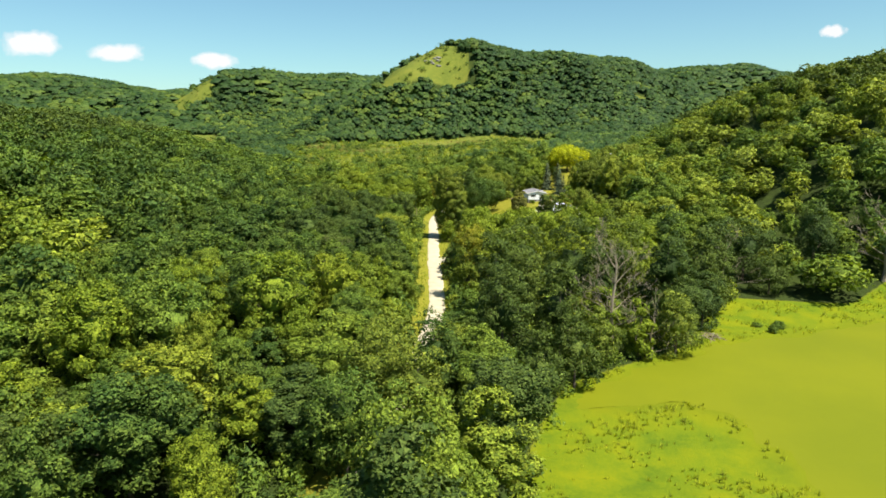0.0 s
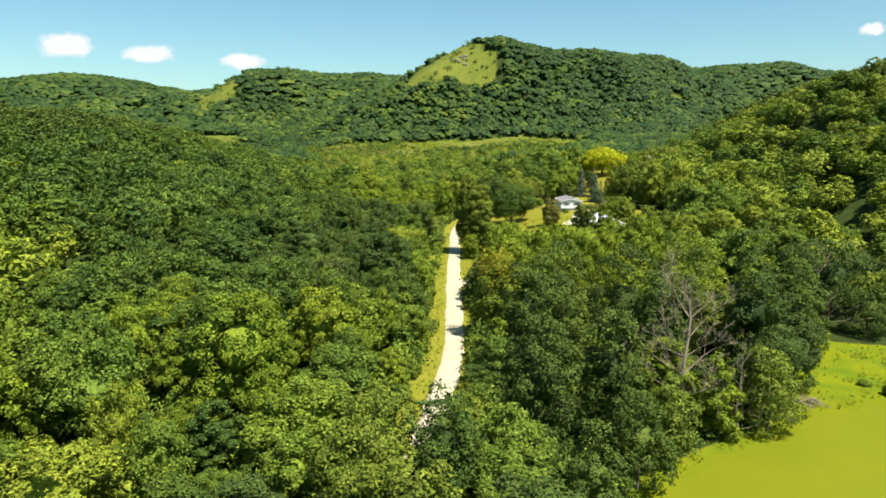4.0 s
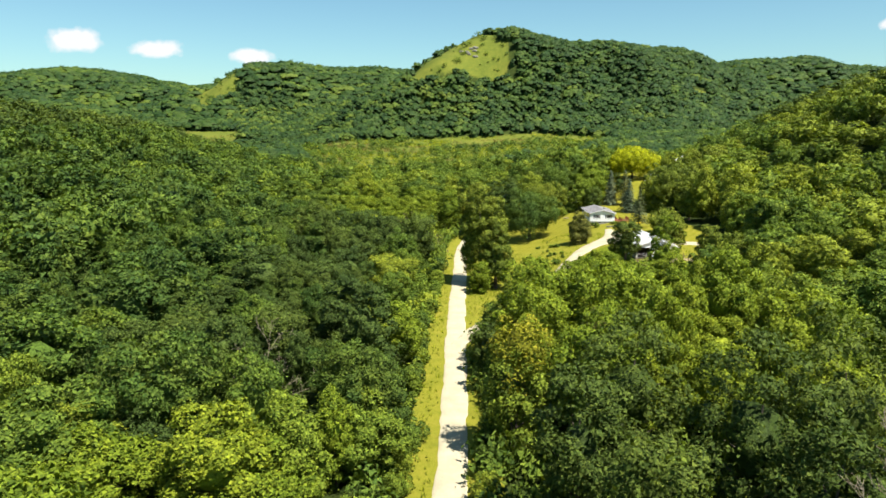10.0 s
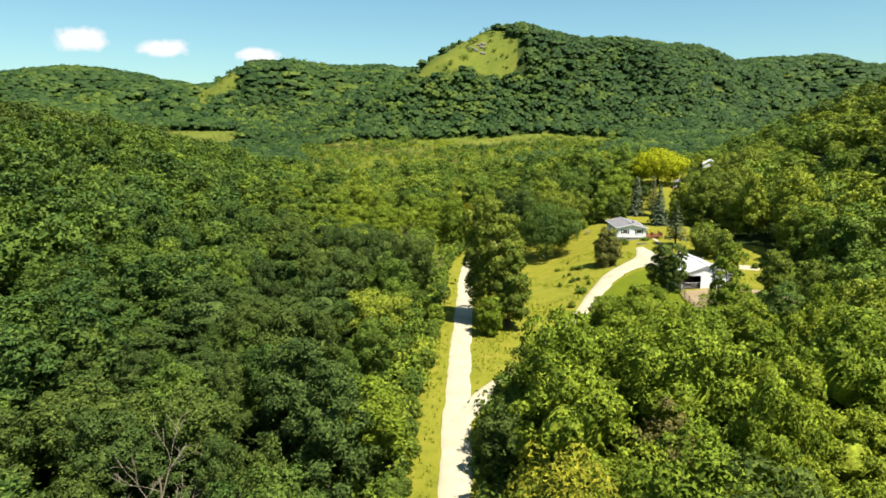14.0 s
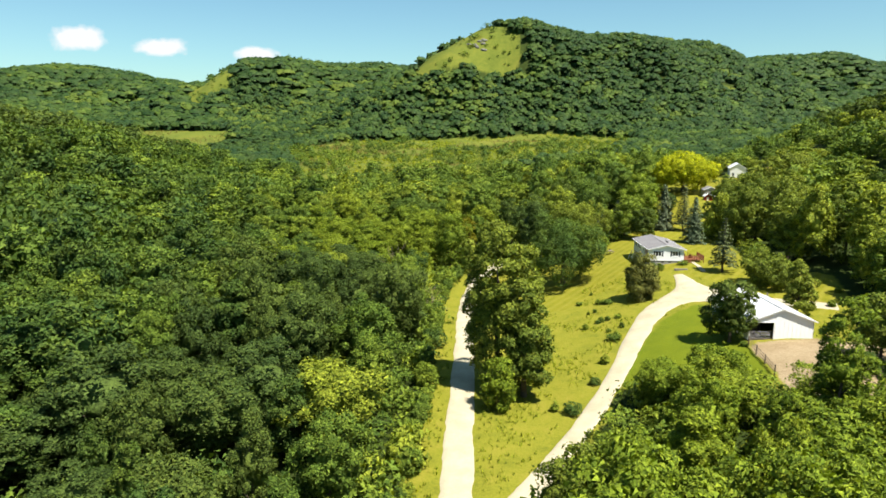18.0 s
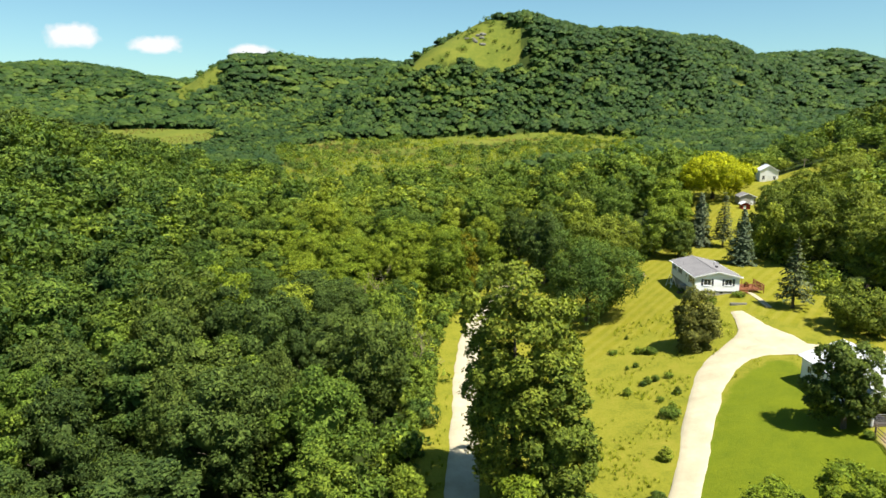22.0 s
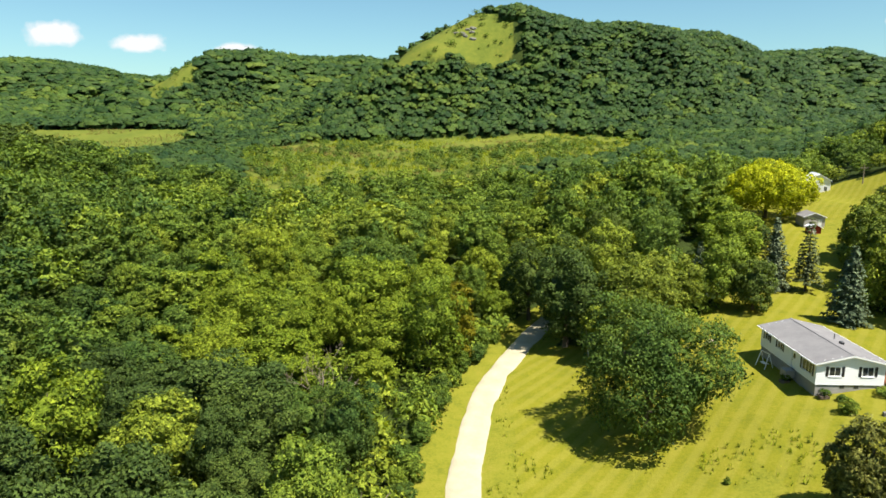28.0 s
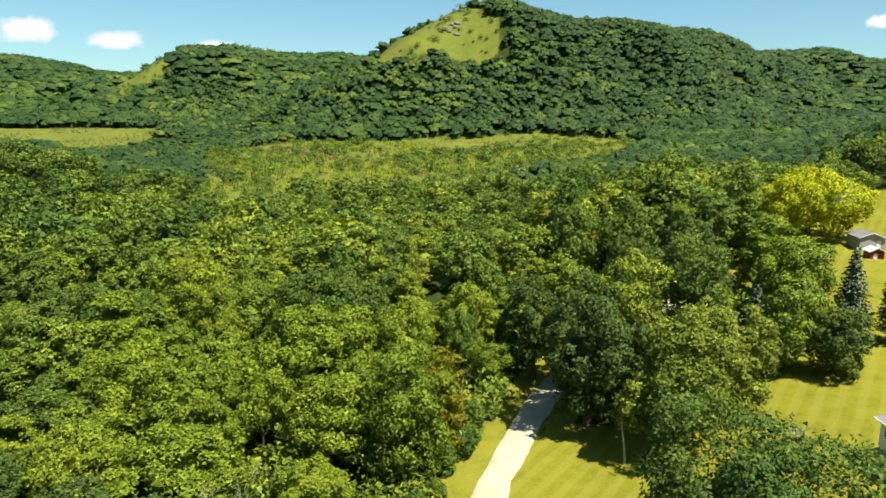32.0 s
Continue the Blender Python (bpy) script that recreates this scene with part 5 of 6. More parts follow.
# brush of the far meadow, joined
x, y, rng = scatter(-190, 125, 400, 700, 7.0, 61)
ok = inside(FAR_MEADOW, x, y) & (rng.random(len(x)) < 0.78 + 0.5 * wave2(x, y, 24, 2) - 0.35 * sst(600, 650, y))
x, y = x[ok], y[ok]
x2, y2, rng2 = scatter(-450, -260, 760, 860, 16, 62)
ok = inside(WEST_FIELD, x2, y2) & (rng2.random(len(x2)) < 0.15)
x3, y3, rng3 = scatter(-75, 46, 750, 842, 8, 63)
ok3 = (inside(PRAIRIE, x3, y3)) & (rng3.random(len(x3)) < 0.34 + 0.3 * wave2(x3, y3, 14, 5))
x4, y4, rng4 = scatter(-390, -320, 960, 1045, 6, 64)
ok4 = inside(PRAIRIE_WEST, x4, y4) & (rng4.random(len(x4)) < 0.35)
bx, by = np.concatenate([x, x2[ok], x3[ok3], x4[ok4]]), np.concatenate([y, y2[ok], y3[ok3], y4[ok4]])
bs = rng.choice([0.2, 0.3, 0.42, 0.65], len(bx), p=[0.35, 0.35, 0.22, 0.08])
woods("meadow_brush", [(UNDER, bx, by, bs * 4.2, bs * 3.6)], "scattered green bushes on the far rough meadow", LEAF, 5)


def tufts(name, x, y, size, label, material, seed, tall=1.0):
    """Clumps of upright blades, joined."""
    rng = np.random.default_rng(seed)
    n, k = len(x), 7
    z = land(x, y)
    a = rng.uniform(0, 6.283, (n, k))
    lean = rng.uniform(0.15, 0.75, (n, k))
    h = size[:, None] * rng.uniform(0.6, 1.3, (n, k)) * tall
    cx, cy = x[:, None] + rng.normal(scale=0.25, size=(n, k)) * size[:, None], y[:, None] + rng.normal(scale=0.25, size=(n, k)) * size[:, None]
    w = 0.13 * size[:, None] + np.zeros((n, k))
    px, py = -np.sin(a) * w, np.cos(a) * w
    tip = np.stack([cx + np.cos(a) * lean * h, cy + np.sin(a) * lean * h, z[:, None] + h], -1)
    lo = np.stack([cx + px, cy + py, z[:, None] - 0.05 + 0 * h], -1)
    hi = np.stack([cx - px, cy - py, z[:, None] - 0.05 + 0 * h], -1)
    V = np.stack([lo, hi, tip], 2).reshape(-1, 3)
    me = mesh_from(name, V, np.arange(n * k * 3).reshape(-1, 3), [], [material], np.repeat(rng.random(n), k * 3), normals=unit(rng.normal(scale=0.25, size=(n * k * 3, 3)) + np.array([0, 0, 1.0])))
    return tagged(put(name, me), label, "grass", kind="stuff")


DRY_GRASS = foliage("dry tan grass", [(0.0, (0.130, 0.115, 0.035)), (0.5, (0.165, 0.140, 0.045)), (1.0, (0.200, 0.165, 0.055))], glow=0.3)
x, y, rng = scatter(-190, 125, 400, 700, 2.8, 65)
ok = inside(FAR_MEADOW, x, y) & (wave2(x, y, 9, 3) + 0.7 * wave2(x, y, 3.1, 6) > -0.15)
dry = ok & (wave2(x, y, 21, 8) + 0.5 * wave2(x, y, 5, 1) > 0.42)
green = ok & ~dry
tufts("far_meadow_grass", x[green], y[green], rng.uniform(0.8, 1.9, green.sum()), "tall rough grass on the far meadow", WEED, 66)
tufts("far_dry_grass", x[dry], y[dry], rng.uniform(0.8, 1.8, dry.sum()), "patches of dry tan grass on the far meadow", DRY_GRASS, 67)
x, y, rng = scatter(-470, -260, 760, 890, 4.0, 68)
ok = inside(WEST_FIELD, x, y) & (wave2(x, y, 17, 2) > 0.0)
tufts("west_field_grass", x[ok], y[ok], rng.uniform(0.8, 1.8, ok.sum()), "dry tan grass in the distant field", DRY_GRASS, 69)
x, y, rng = scatter(2, 100, 30, 142, 0.62, 71)
ok = inside(POND, x, y) & ~inside(WATER, x, y)
clump = wave2(x, y, 3.1, 2) + wave2(x, y, 1.3, 7) * 0.7
ok &= rng.random(len(x)) < np.clip(0.14 + 0.42 * clump, 0.03, 0.8)
x, y = x[ok], y[ok]
tufts("marsh_grass", x, y, rng.uniform(0.22, 0.6, len(x)), "rank green marsh grass round the pond", WEED, 72)
x, y, rng = scatter(-12, 60, 60, 330, 0.8, 73)
d, side = gap_to(ROAD_LINE, x, y)
dd, _ = gap_to(DRIVE_LINE, x, y)
ds, _ = gap_to(SPUR_LINE, x, y)
open_ground = inside(CLEARING, x, y) & ~inside(LAWN, x, y) & ~inside(LAWN_NEAR, x, y) & ~inside(GREEN, x, y) & ~inside(DIRT, x, y)
ok = ((open_ground & (wave2(x, y, 2.3, 1) + 0.8 * wave2(x, y, 0.9, 3) > 0.35)) | ((d < 5.5) & (d > 2.1) & (y < 235) & (rng.random(len(x)) < 0.5))) & (d > 2.0) & (dd > 2.2) & (ds > 2.5)
x, y = x[ok], y[ok]
tufts("meadow_grass", x, y, rng.uniform(0.18, 0.5, len(x)), "uneven tufts of yellow-green meadow grass", WEED, 74)

x, y, rng = scatter(2, 30, 192, 262, 0.9, 75)
dd, _ = gap_to(DRIVE_LINE, x, y)
d, _ = gap_to(ROAD_LINE, x, y)
ok = inside(CLEARING, x, y) & ~inside(GREEN, x, y) & (dd > 2.4) & (d > 3.0) & (wave2(x, y, 3.7, 8) + 0.6 * wave2(x, y, 1.4, 2) > 0.55)
x, y = x[ok], y[ok]
tufts("tall_weeds", x, y, rng.uniform(0.25, 0.55, len(x)), "clumps of tall green weeds in the rough meadow", WEED, 76)


# ---- buildings ----
def wall(name, parent, width, height, thick, openings, material, m):
    """A wall along x from 0 to width, with openings (x0, x1, z0, z1) cut through it."""
    xs = sorted({0.0, width, *[v for o in openings for v in o[:2]]})
    zs = sorted({0.0, height, *[v for o in openings for v in o[2:]]})
    bm = bmesh.new()
    for xa, xb in zip(xs[:-1], xs[1:]):
        for za, zb in zip(zs[:-1], zs[1:]):
            cx, cz = (xa + xb) / 2, (za + zb) / 2
            if not any(o[0] < cx < o[1] and o[2] < cz < o[3] for o in openings):
                slab(bm, xa, xb, 0, thick, za, zb)
    bmesh.ops.remove_doubles(bm, verts=bm.verts, dist=0.001)
    bm.transform(m)
    return part(name, bm, material, parent)


def gable(name, parent, width, rise, thick, material, m):
    bm = bmesh.new()
    f = [bm.verts.new((x, 0, z)) for x, z in ((0, 0), (width, 0), (width / 2, rise))]
    b = [bm.verts.new((x, thick, z)) for x, z in ((0, 0), (width, 0), (width / 2, rise))]
    bm.faces.new(f)
    bm.faces.new(b[::-1])
    for i in range(3):
        bm.faces.new((f[i], b[i], b[(i + 1) % 3], f[(i + 1) % 3]))
    bm.transform(m)
    bmesh.ops.recalc_face_normals(bm, faces=bm.faces)
    return part(name, bm, material, parent)


def window(parent, x0, x1, z0, z1, m, shutters=True, mullions=1):
    """A window in an opening: casing, sill, panes and, beside it, shutters."""
    bm = bmesh.new()
    w = 0.07
    for a in ((x0, x1, z1 - w, z1), (x0, x1, z0, z0 + w), (x0, x0 + w, z0 + w, z1 - w), (x1 - w, x1, z0 + w, z1 - w)):
        slab(bm, a[0], a[1], -0.03, 0.09, a[2], a[3], 0.006)
    bm.transform(m)
    casing = part("window", bm, TRIM, parent, "white-trimmed window with dark panes")
    step = (x1 - x0 - 2 * w) / (mullions + 1)
    for i in range(mullions + 1):
        bm = box(x0 + w + i * step + 0.02, x0 + w + (i + 1) * step - 0.02, 0.03, 0.045, z0 + w, z1 - w, 0)
        bm.transform(m)
        part("pane", bm, GLASS, casing)
        if i:
            bm = box(x0 + w + i * step - 0.02, x0 + w + i * step + 0.02, 0.0, 0.07, z0 + w, z1 - w, 0.004)
            bm.transform(m)
            part("mullion", bm, TRIM, casing)
    bm = box(x0 - 0.05, x1 + 0.05, -0.09, 0.0, z0 - 0.06, z0, 0.008)
    bm.transform(m)
    part("sill", bm, TRIM, casing)
    if shutters:
        for a in (x0 - 0.36, x1 + 0.04):
            bm = box(a, a + 0.32, -0.045, -0.003, z0 - 0.02, z1 + 0.02, 0.008)
            for k in range(8):
                z = z0 + 0.06 + k * (z1 - z0 - 0.1) / 8
                slab(bm, a + 0.04, a + 0.28, -0.06, -0.044, z, z + 0.06)
            bm.transform(m)
            part("shutter", bm, SHUTTER, casing, "black louvred shutter")


def clapboards(parent, x0, x1, z0, z1, openings, m, rise=0.0, pitch=0.2):
    """Lapped courses of siding over a wall, stopping at its openings."""
    z = z0
    while z < z1 + rise - 0.05:
        zt = min(z + pitch, z1 + rise)
        spans = [(x0, x1)]
        if z > z1:
            cut = (z - z1) / rise * (x1 - x0) / 2
            spans = [(x0 + cut + 0.05, x1 - cut - 0.05)]
        for o in openings:
            if o[2] < z + 0.15 and o[3] > z + 0.05:
                spans = [q for a, b in spans for q in ((a, min(b, o[0])), (max(a, o[1]), b)) if q[1] - q[0] > 0.05]
        for a, b in spans:
            bm = bmesh.new()
            v = [bm.verts.new(p) for p in ((a, -0.006, z), (b, -0.006, z), (b, -0.028, z), (a, -0.028, z), (a, -0.006, zt), (b, -0.006, zt), (b, -0.009, zt), (a, -0.009, zt))]
            for q in ((0, 1, 2, 3), (4, 7, 6, 5), (3, 2, 6, 7), (0, 4, 5, 1), (0, 3, 7, 4), (1, 5, 6, 2)):
                bm.faces.new([v[i] for i in q])
            bmesh.ops.recalc_face_normals(bm, faces=bm.faces)
            bm.transform(m)
            part("siding_board", bm, SIDING, parent)
        z += pitch


def roof_slope(name, parent, x0, x1, y0, y1, z0, z1, thick, material, m):
    """One slope of a roof, from the eave at x0, z0 to the ridge at x1, z1."""
    bm = bmesh.new()
    v = [bm.verts.new(p) for p in ((x0, y0, z0), (x1, y0, z1), (x1, y1, z1), (x0, y1, z0), (x0, y0, z0 + thick), (x1, y0, z1 + thick), (x1, y1, z1 + thick), (x0, y1, z0 + thick))]
    for q in ((0, 3, 2, 1), (4, 5, 6, 7), (0, 1, 5, 4), (1, 2, 6, 5), (2, 3, 7, 6), (3, 0, 4, 7)):
        bm.faces.new([v[i] for i in q])
    bmesh.ops.recalc_face_normals(bm, faces=bm.faces)
    bm.transform(m)
    return part(name, bm, material, parent)


SOUTH = Matrix.Identity(4)


def west(length):
    return Matrix.Translation((0, length, 0)) @ Matrix.Rotation(-math.pi / 2, 4, "Z")


def build_house():
    W, L, H, RISE, F = 7.3, 13.2, 2.45, 0.86, 0.55
    z = ground_at(38.5, 267) - 0.1
    m0 = Matrix.LocRotScale((34.2, 266.2, z + 0.25), Euler((0, 0, radians(1.2))), None)
    h = thing("house", m0, "white single-storey ranch house with grey shingle roof", "house")
    bm = bmesh.new()
    slab(bm, 0.08, W - 0.08, 0.08, L - 0.08, -0.8, F, 0.01)
    part("foundation", bm, CONCRETE, h, "grey concrete foundation")
    up = Matrix.Translation((0, 0, F))
    front = [(1.35, 2.65, 0.95, 2.05), (4.85, 6.15, 0.95, 2.05)]
    side = [(1.0, 2.3, 1.15, 2.05), (4.3, 5.6, 1.15, 2.05), (7.9, 8.85, 0.0, 2.05), (10.2, 12.4, 0.75, 2.05)]
    walls = [(W, front, up @ SOUTH), (L, side, up @ west(L)), (W, [], up @ Matrix.Translation((W, L, 0)) @ Matrix.Rotation(math.pi, 4, "Z")), (L, [(2, 3.4, 0.95, 2.05), (8.5, 9.5, 0.95, 2.05)], up @ Matrix.Translation((W, 0, 0)) @ Matrix.Rotation(math.pi / 2, 4, "Z"))]
    for i, (wd, op, m) in enumerate(walls):
        wl = wall("wall", h, wd, H, 0.15, op, SIDING, m)
        clapboards(wl, 0, wd, 0.0, H, op, m, RISE if i in (0, 2) else 0.0)
        for o in op:
            if o[2] > 0.1:
                window(h, *o, m, i in (0, 1), 2 if o[1] - o[0] > 2 else 1)
    for y in (0.0, L - 0.15):
        gable("gable", h, W, RISE, 0.15, SIDING, Matrix.Translation((0, y, F + H)))
    d = side[2]
    m = walls[1][2]
    bm = box(d[0] + 0.03, d[1] - 0.03, 0.04, 0.08, 0.02, d[3] - 0.03, 0.006)
    bm.transform(m)
    door = part("door", bm, TRIM, h, "white side door with a small pane")
    bm = box(d[0] + 0.25, d[1] - 0.25, 0.025, 0.038, 1.25, 1.8, 0.0)
    bm.transform(m)
    part("pane", bm, GLASS, door)
    bm = box(d[0] + 0.1, d[0] + 0.16, -0.03, 0.038, 0.95, 1.05, 0.008)
    bm.transform(m)
    part("handle", bm, STEEL, door)
    o, t = 0.4, 0.12
    drop = RISE * o / (W / 2)
    top = F + H
    for x0 in (-o, W + o):
        s = roof_slope("roof", h, x0, W / 2, -o, L + o, top - drop, top + RISE, t, SHINGLE, Matrix.Identity(4))
        if x0 < 0:
            s["label"] = "low grey asphalt shingle roof slope"
        for k in range(24):
            u0, u1 = k / 24, (k + 1) / 24
            xa, xb = x0 + (W / 2 - x0) * u0, x0 + (W / 2 - x0) * u1
            za, zb = top - drop + (RISE + drop) * u0 + t, top - drop + (RISE + drop) * u1 + t
            roof_slope("shingle_course", s, xa, xb, -o - 0.01, L + o + 0.01, za + 0.004, zb - 0.004, 0.018, SHINGLE, Matrix.Identity(4))
    bm = bmesh.new()
    slab(bm, W / 2 - 0.16, W / 2 + 0.16, -o - 0.02, L + o + 0.02, top + RISE + t - 0.01, top + RISE + t + 0.05, 0.03)
    part("ridge_cap", bm, SHINGLE, h)
    for y in (-o - 0.025, L + o + 0.003):
        for x0 in (-o, W + o):
            roof_slope("barge_board", h, x0, W / 2, y, y + 0.022, top - drop - 0.06, top + RISE - 0.06, 0.17, TRIM, Matrix.Identity(4))
    for x0 in (-o - 0.11, W + o + 0.005):
        bm = box(x0, x0 + 0.1, -o, L + o, top - drop + 0.02, top - drop + 0.12, 0.02)
        part("gutter", bm, TRIM, h, "white rain gutter")
    bm = box(W / 2 + 1.1, W / 2 + 1.5, 4.2, 4.7, top + RISE - 0.25, top + RISE + 0.12, 0.04)
    part("roof_vent", bm, SHUTTER, h, "small dark roof vent")
    bm = bmesh.new()
    bmesh.ops.create_cone(bm, cap_ends=True, segments=12, radius1=0.06, radius2=0.06, depth=0.8, matrix=Matrix.Translation((W / 2 + 1.6, 6.5, top + RISE - 0.05)))
    part("vent_pipe", bm, STEEL, h)
    for x0 in (2.7, 4.2):
        bm = box(x0, x0 + 0.5, 0.05, 0.09, 0.12, 0.42, 0.01)
        part("basement_window", bm, GLASS, h, "small dark basement window")
    bm = box(-1.1, -0.03, L - 9.0, L - 7.7, -0.4, F - 0.1, 0.02)
    part("door_step", bm, CONCRETE, h, "concrete step below the side door")


def build_deck():
    z = ground_at(44.5, 268) - 0.05
    d = thing("deck", Matrix.LocRotScale((41.65, 266.6, z), Euler((0, 0, radians(1.2))), None), "red-stained wooden deck with railing at the house side", "deck")
    W, L, H = 4.2, 4.6, 0.6
    for i in range(28):
        part("board", box(0.02 + i * W / 28, (i + 1) * W / 28 - 0.01, 0, L, H - 0.04, H, 0.004), REDWOOD, d)
    for x in (0.05, W / 2, W - 0.15):
        for y in (0.05, L / 2, L - 0.15):
            part("post", box(x, x + 0.1, y, y + 0.1, -0.5, H - 0.05 if x < 1 or (0.1 < y < L - 0.3 and x < W - 0.3) else H + 0.95, 0.006), REDWOOD, d)
    for z0 in (0.35, 0.9):
        part("rail", box(W - 0.16, W - 0.04, 0.05, L - 0.05, H + z0, H + z0 + 0.05, 0.006), REDWOOD, d)
        part("rail", box(1.5, W - 0.05, 0.04, 0.16, H + z0, H + z0 + 0.05, 0.006), REDWOOD, d)
    for i in range(26):
        y = 0.12 + i * (L - 0.3) / 26
        part("baluster", box(W - 0.12, W - 0.08, y, y + 0.04, H + 0.1, H + 0.9, 0), REDWOOD, d)
    for i in range(3):
        part("stair_tread", box(0.3, 1.5, -0.32 * (i + 1), -0.32 * i, H - 0.2 * (i + 1) - 0.04, H - 0.2 * (i + 1), 0.006), REDWOOD, d)
    for i in range(2):
        base = thing("flower_box", Matrix.Translation((42.5 + i * 1.2, 270.0 - i, z + H)), "wooden planter box of reddish flowers on the deck", "planter")
        part("trough", box(-0.4, 0.4, -0.15, 0.15, 0, 0.3, 0.02), REDWOOD, base)
        put("plant", leafy("plant", broad_crown(600 + i, 0.4, 0.75, 0.25, 7, 130, 0.16), REDLEAF), base, "reddish leafy plants")


REDLEAF = foliage("reddish foliage", [(0.0, (0.123, 0.039, 0.017)), (1.0, (0.168, 0.078, 0.022))])


def build_path():
    bm = bmesh.new()
    rng = random.Random(3)
    pts = smooth_line([(43.4, 266.9), (43.5, 264.5), (43.4, 261.5), (43.2, 258.2)], 0.9)
    path = tagged(new("garden_path"), "pale concrete path from the drive to the deck", "path", kind="structure")
    for a, b in zip(pts[:-1], pts[1:]):
        d = Vector((*(b - a), 0)).normalized()
        s = Vector((d.y, -d.x, 0)) * 0.42
        z = ground_at(*a) + 0.12
        bm = bmesh.new()
        e = Vector((*b, 0)) - d * 0.03
        ring = [Vector((*a, 0)) - s, Vector((*a, 0)) + s, e + s, e - s]
        lo, hi = [bm.verts.new((p.x, p.y, z - 0.15)) for p in ring], [bm.verts.new((p.x, p.y, z + rng.uniform(0, 0.02))) for p in ring]
        bm.faces.new(hi)
        for i in range(4):
            bm.faces.new((lo[i], lo[(i + 1) % 4], hi[(i + 1) % 4], hi[i]))
        bmesh.ops.recalc_face_normals(bm, faces=bm.faces)
        part("paving_slab", bm, GRAVEL, path)
    bm = bmesh.new()
    slab(bm, 38.0, 40.6, 260.2, 260.5, ground_at(39, 260.3) - 0.4, ground_at(39, 260.3) + 0.32, 0.03)
    tagged(part("retaining_wall", bm, ROCK), "low grey retaining wall at the head of the drive", "wall", kind="structure")


def build_barn():
    W, L, H, RISE = 9.3, 13.0, 2.75, 1.75
    z = ground_at(41, 220) - 0.05
    b = thing("barn", Matrix.LocRotScale((37.1, 218.9, z), Euler((0, 0, radians(4))), None), "white metal-sided barn with an open doorway", "barn")
    door = (0.25, 3.6, 0.0, 2.5)
    sides = [(W, [door], SOUTH), (L, [(1.2, 2.2, 1.1, 2.0), (6.5, 7.4, 1.1, 2.0)], west(L)), (W, [], Matrix.Translation((W, L, 0)) @ Matrix.Rotation(math.pi, 4, "Z")), (L, [], Matrix.Translation((W, 0, 0)) @ Matrix.Rotation(math.pi / 2, 4, "Z"))]
    for i, (wd, op, m) in enumerate(sides):
        wl = wall("wall", b, wd, H, 0.12, op, SIDING, m)
        for k in range(int(wd / 0.6)):
            x0 = 0.3 + k * 0.6
            if not any(o[0] - 0.05 < x0 < o[1] + 0.05 for o in op):
                bm = box(x0, x0 + 0.05, -0.022, -0.002, 0.05, H + (RISE * (1 - abs(x0 - wd / 2) / (wd / 2)) - 0.12 if i in (0, 2) else -0.05), 0)
                bm.transform(m)
                part("metal_rib", bm, SIDING, wl)
        if i == 1:
            for o in op:
                window(b, *o, m, False)
    for y in (0.0, L - 0.12):
        gable("gable", b, W, RISE, 0.12, SIDING, Matrix.Translation((0, y, H)))
    o = 0.35
    drop = RISE * o / (W / 2)
    for x0 in (-o, W + o):
        s = roof_slope("roof", b, x0, W / 2, -o, L + o, H - drop, H + RISE, 0.08, METALROOF, Matrix.Identity(4))
        for k in range(23):
            y = -o + 0.05 + k * (L + 2 * o - 0.1) / 22
            roof_slope("seam", s, x0, W / 2 + (0.0 if x0 < 0 else 0.0), y - 0.02, y + 0.02, H - drop + 0.082, H + RISE + 0.082, 0.035, METALROOF, Matrix.Identity(4))
    bm = box(W / 2 - 0.2, W / 2 + 0.2, -o - 0.01, L + o + 0.01, H + RISE + 0.06, H + RISE + 0.14, 0.03)
    part("ridge_cap", bm, METALROOF, b)
    for x0 in (-o, W + o):
        roof_slope("barge_board", b, x0, W / 2, -o - 0.025, -o - 0.003, H - drop - 0.08, H + RISE - 0.08, 0.17, TRIM, Matrix.Identity(4))
    bm = box(0.13, W - 0.13, 0.13, L - 0.13, -0.2, 0.04, 0)
    part("floor", bm, INSIDE, b, "dark earth floor")
    bm = box(0.12, 3.7, 4.0, 4.1, 0.04, H - 0.05, 0)
    part("partition", bm, INSIDE, b, "dark timber partition inside the doorway")
    g = part("gate", box(0.3, 3.55, 0.25, 0.29, 1.1, 1.15, 0.01), STEEL, b, "steel tube gate across the doorway")
    for z0 in (0.2, 0.42, 0.64, 0.87):
        part("gate_rail", box(0.3, 3.55, 0.25, 0.29, z0, z0 + 0.045, 0.01), STEEL, g)
    for x0 in (0.3, 1.9, 3.5):
        part("gate_upright", box(x0, x0 + 0.05, 0.245, 0.295, 0.15, 1.15, 0.01), STEEL, g)
    part("door_trim", box(0.1, 3.75, -0.05, -0.003, 2.5, 2.62, 0.01), TRIM, b)
    for x0 in (0.1, 3.62):
        part("door_trim", box(x0, x0 + 0.13, -0.05, -0.003, 0, 2.5, 0.01), TRIM, b)
    part("yard_lamp", box(0.1, 0.3, -0.3, -0.02, H - 0.05, H + 0.15, 0.04), STEEL, b, "small grey wall lamp at the barn corner")


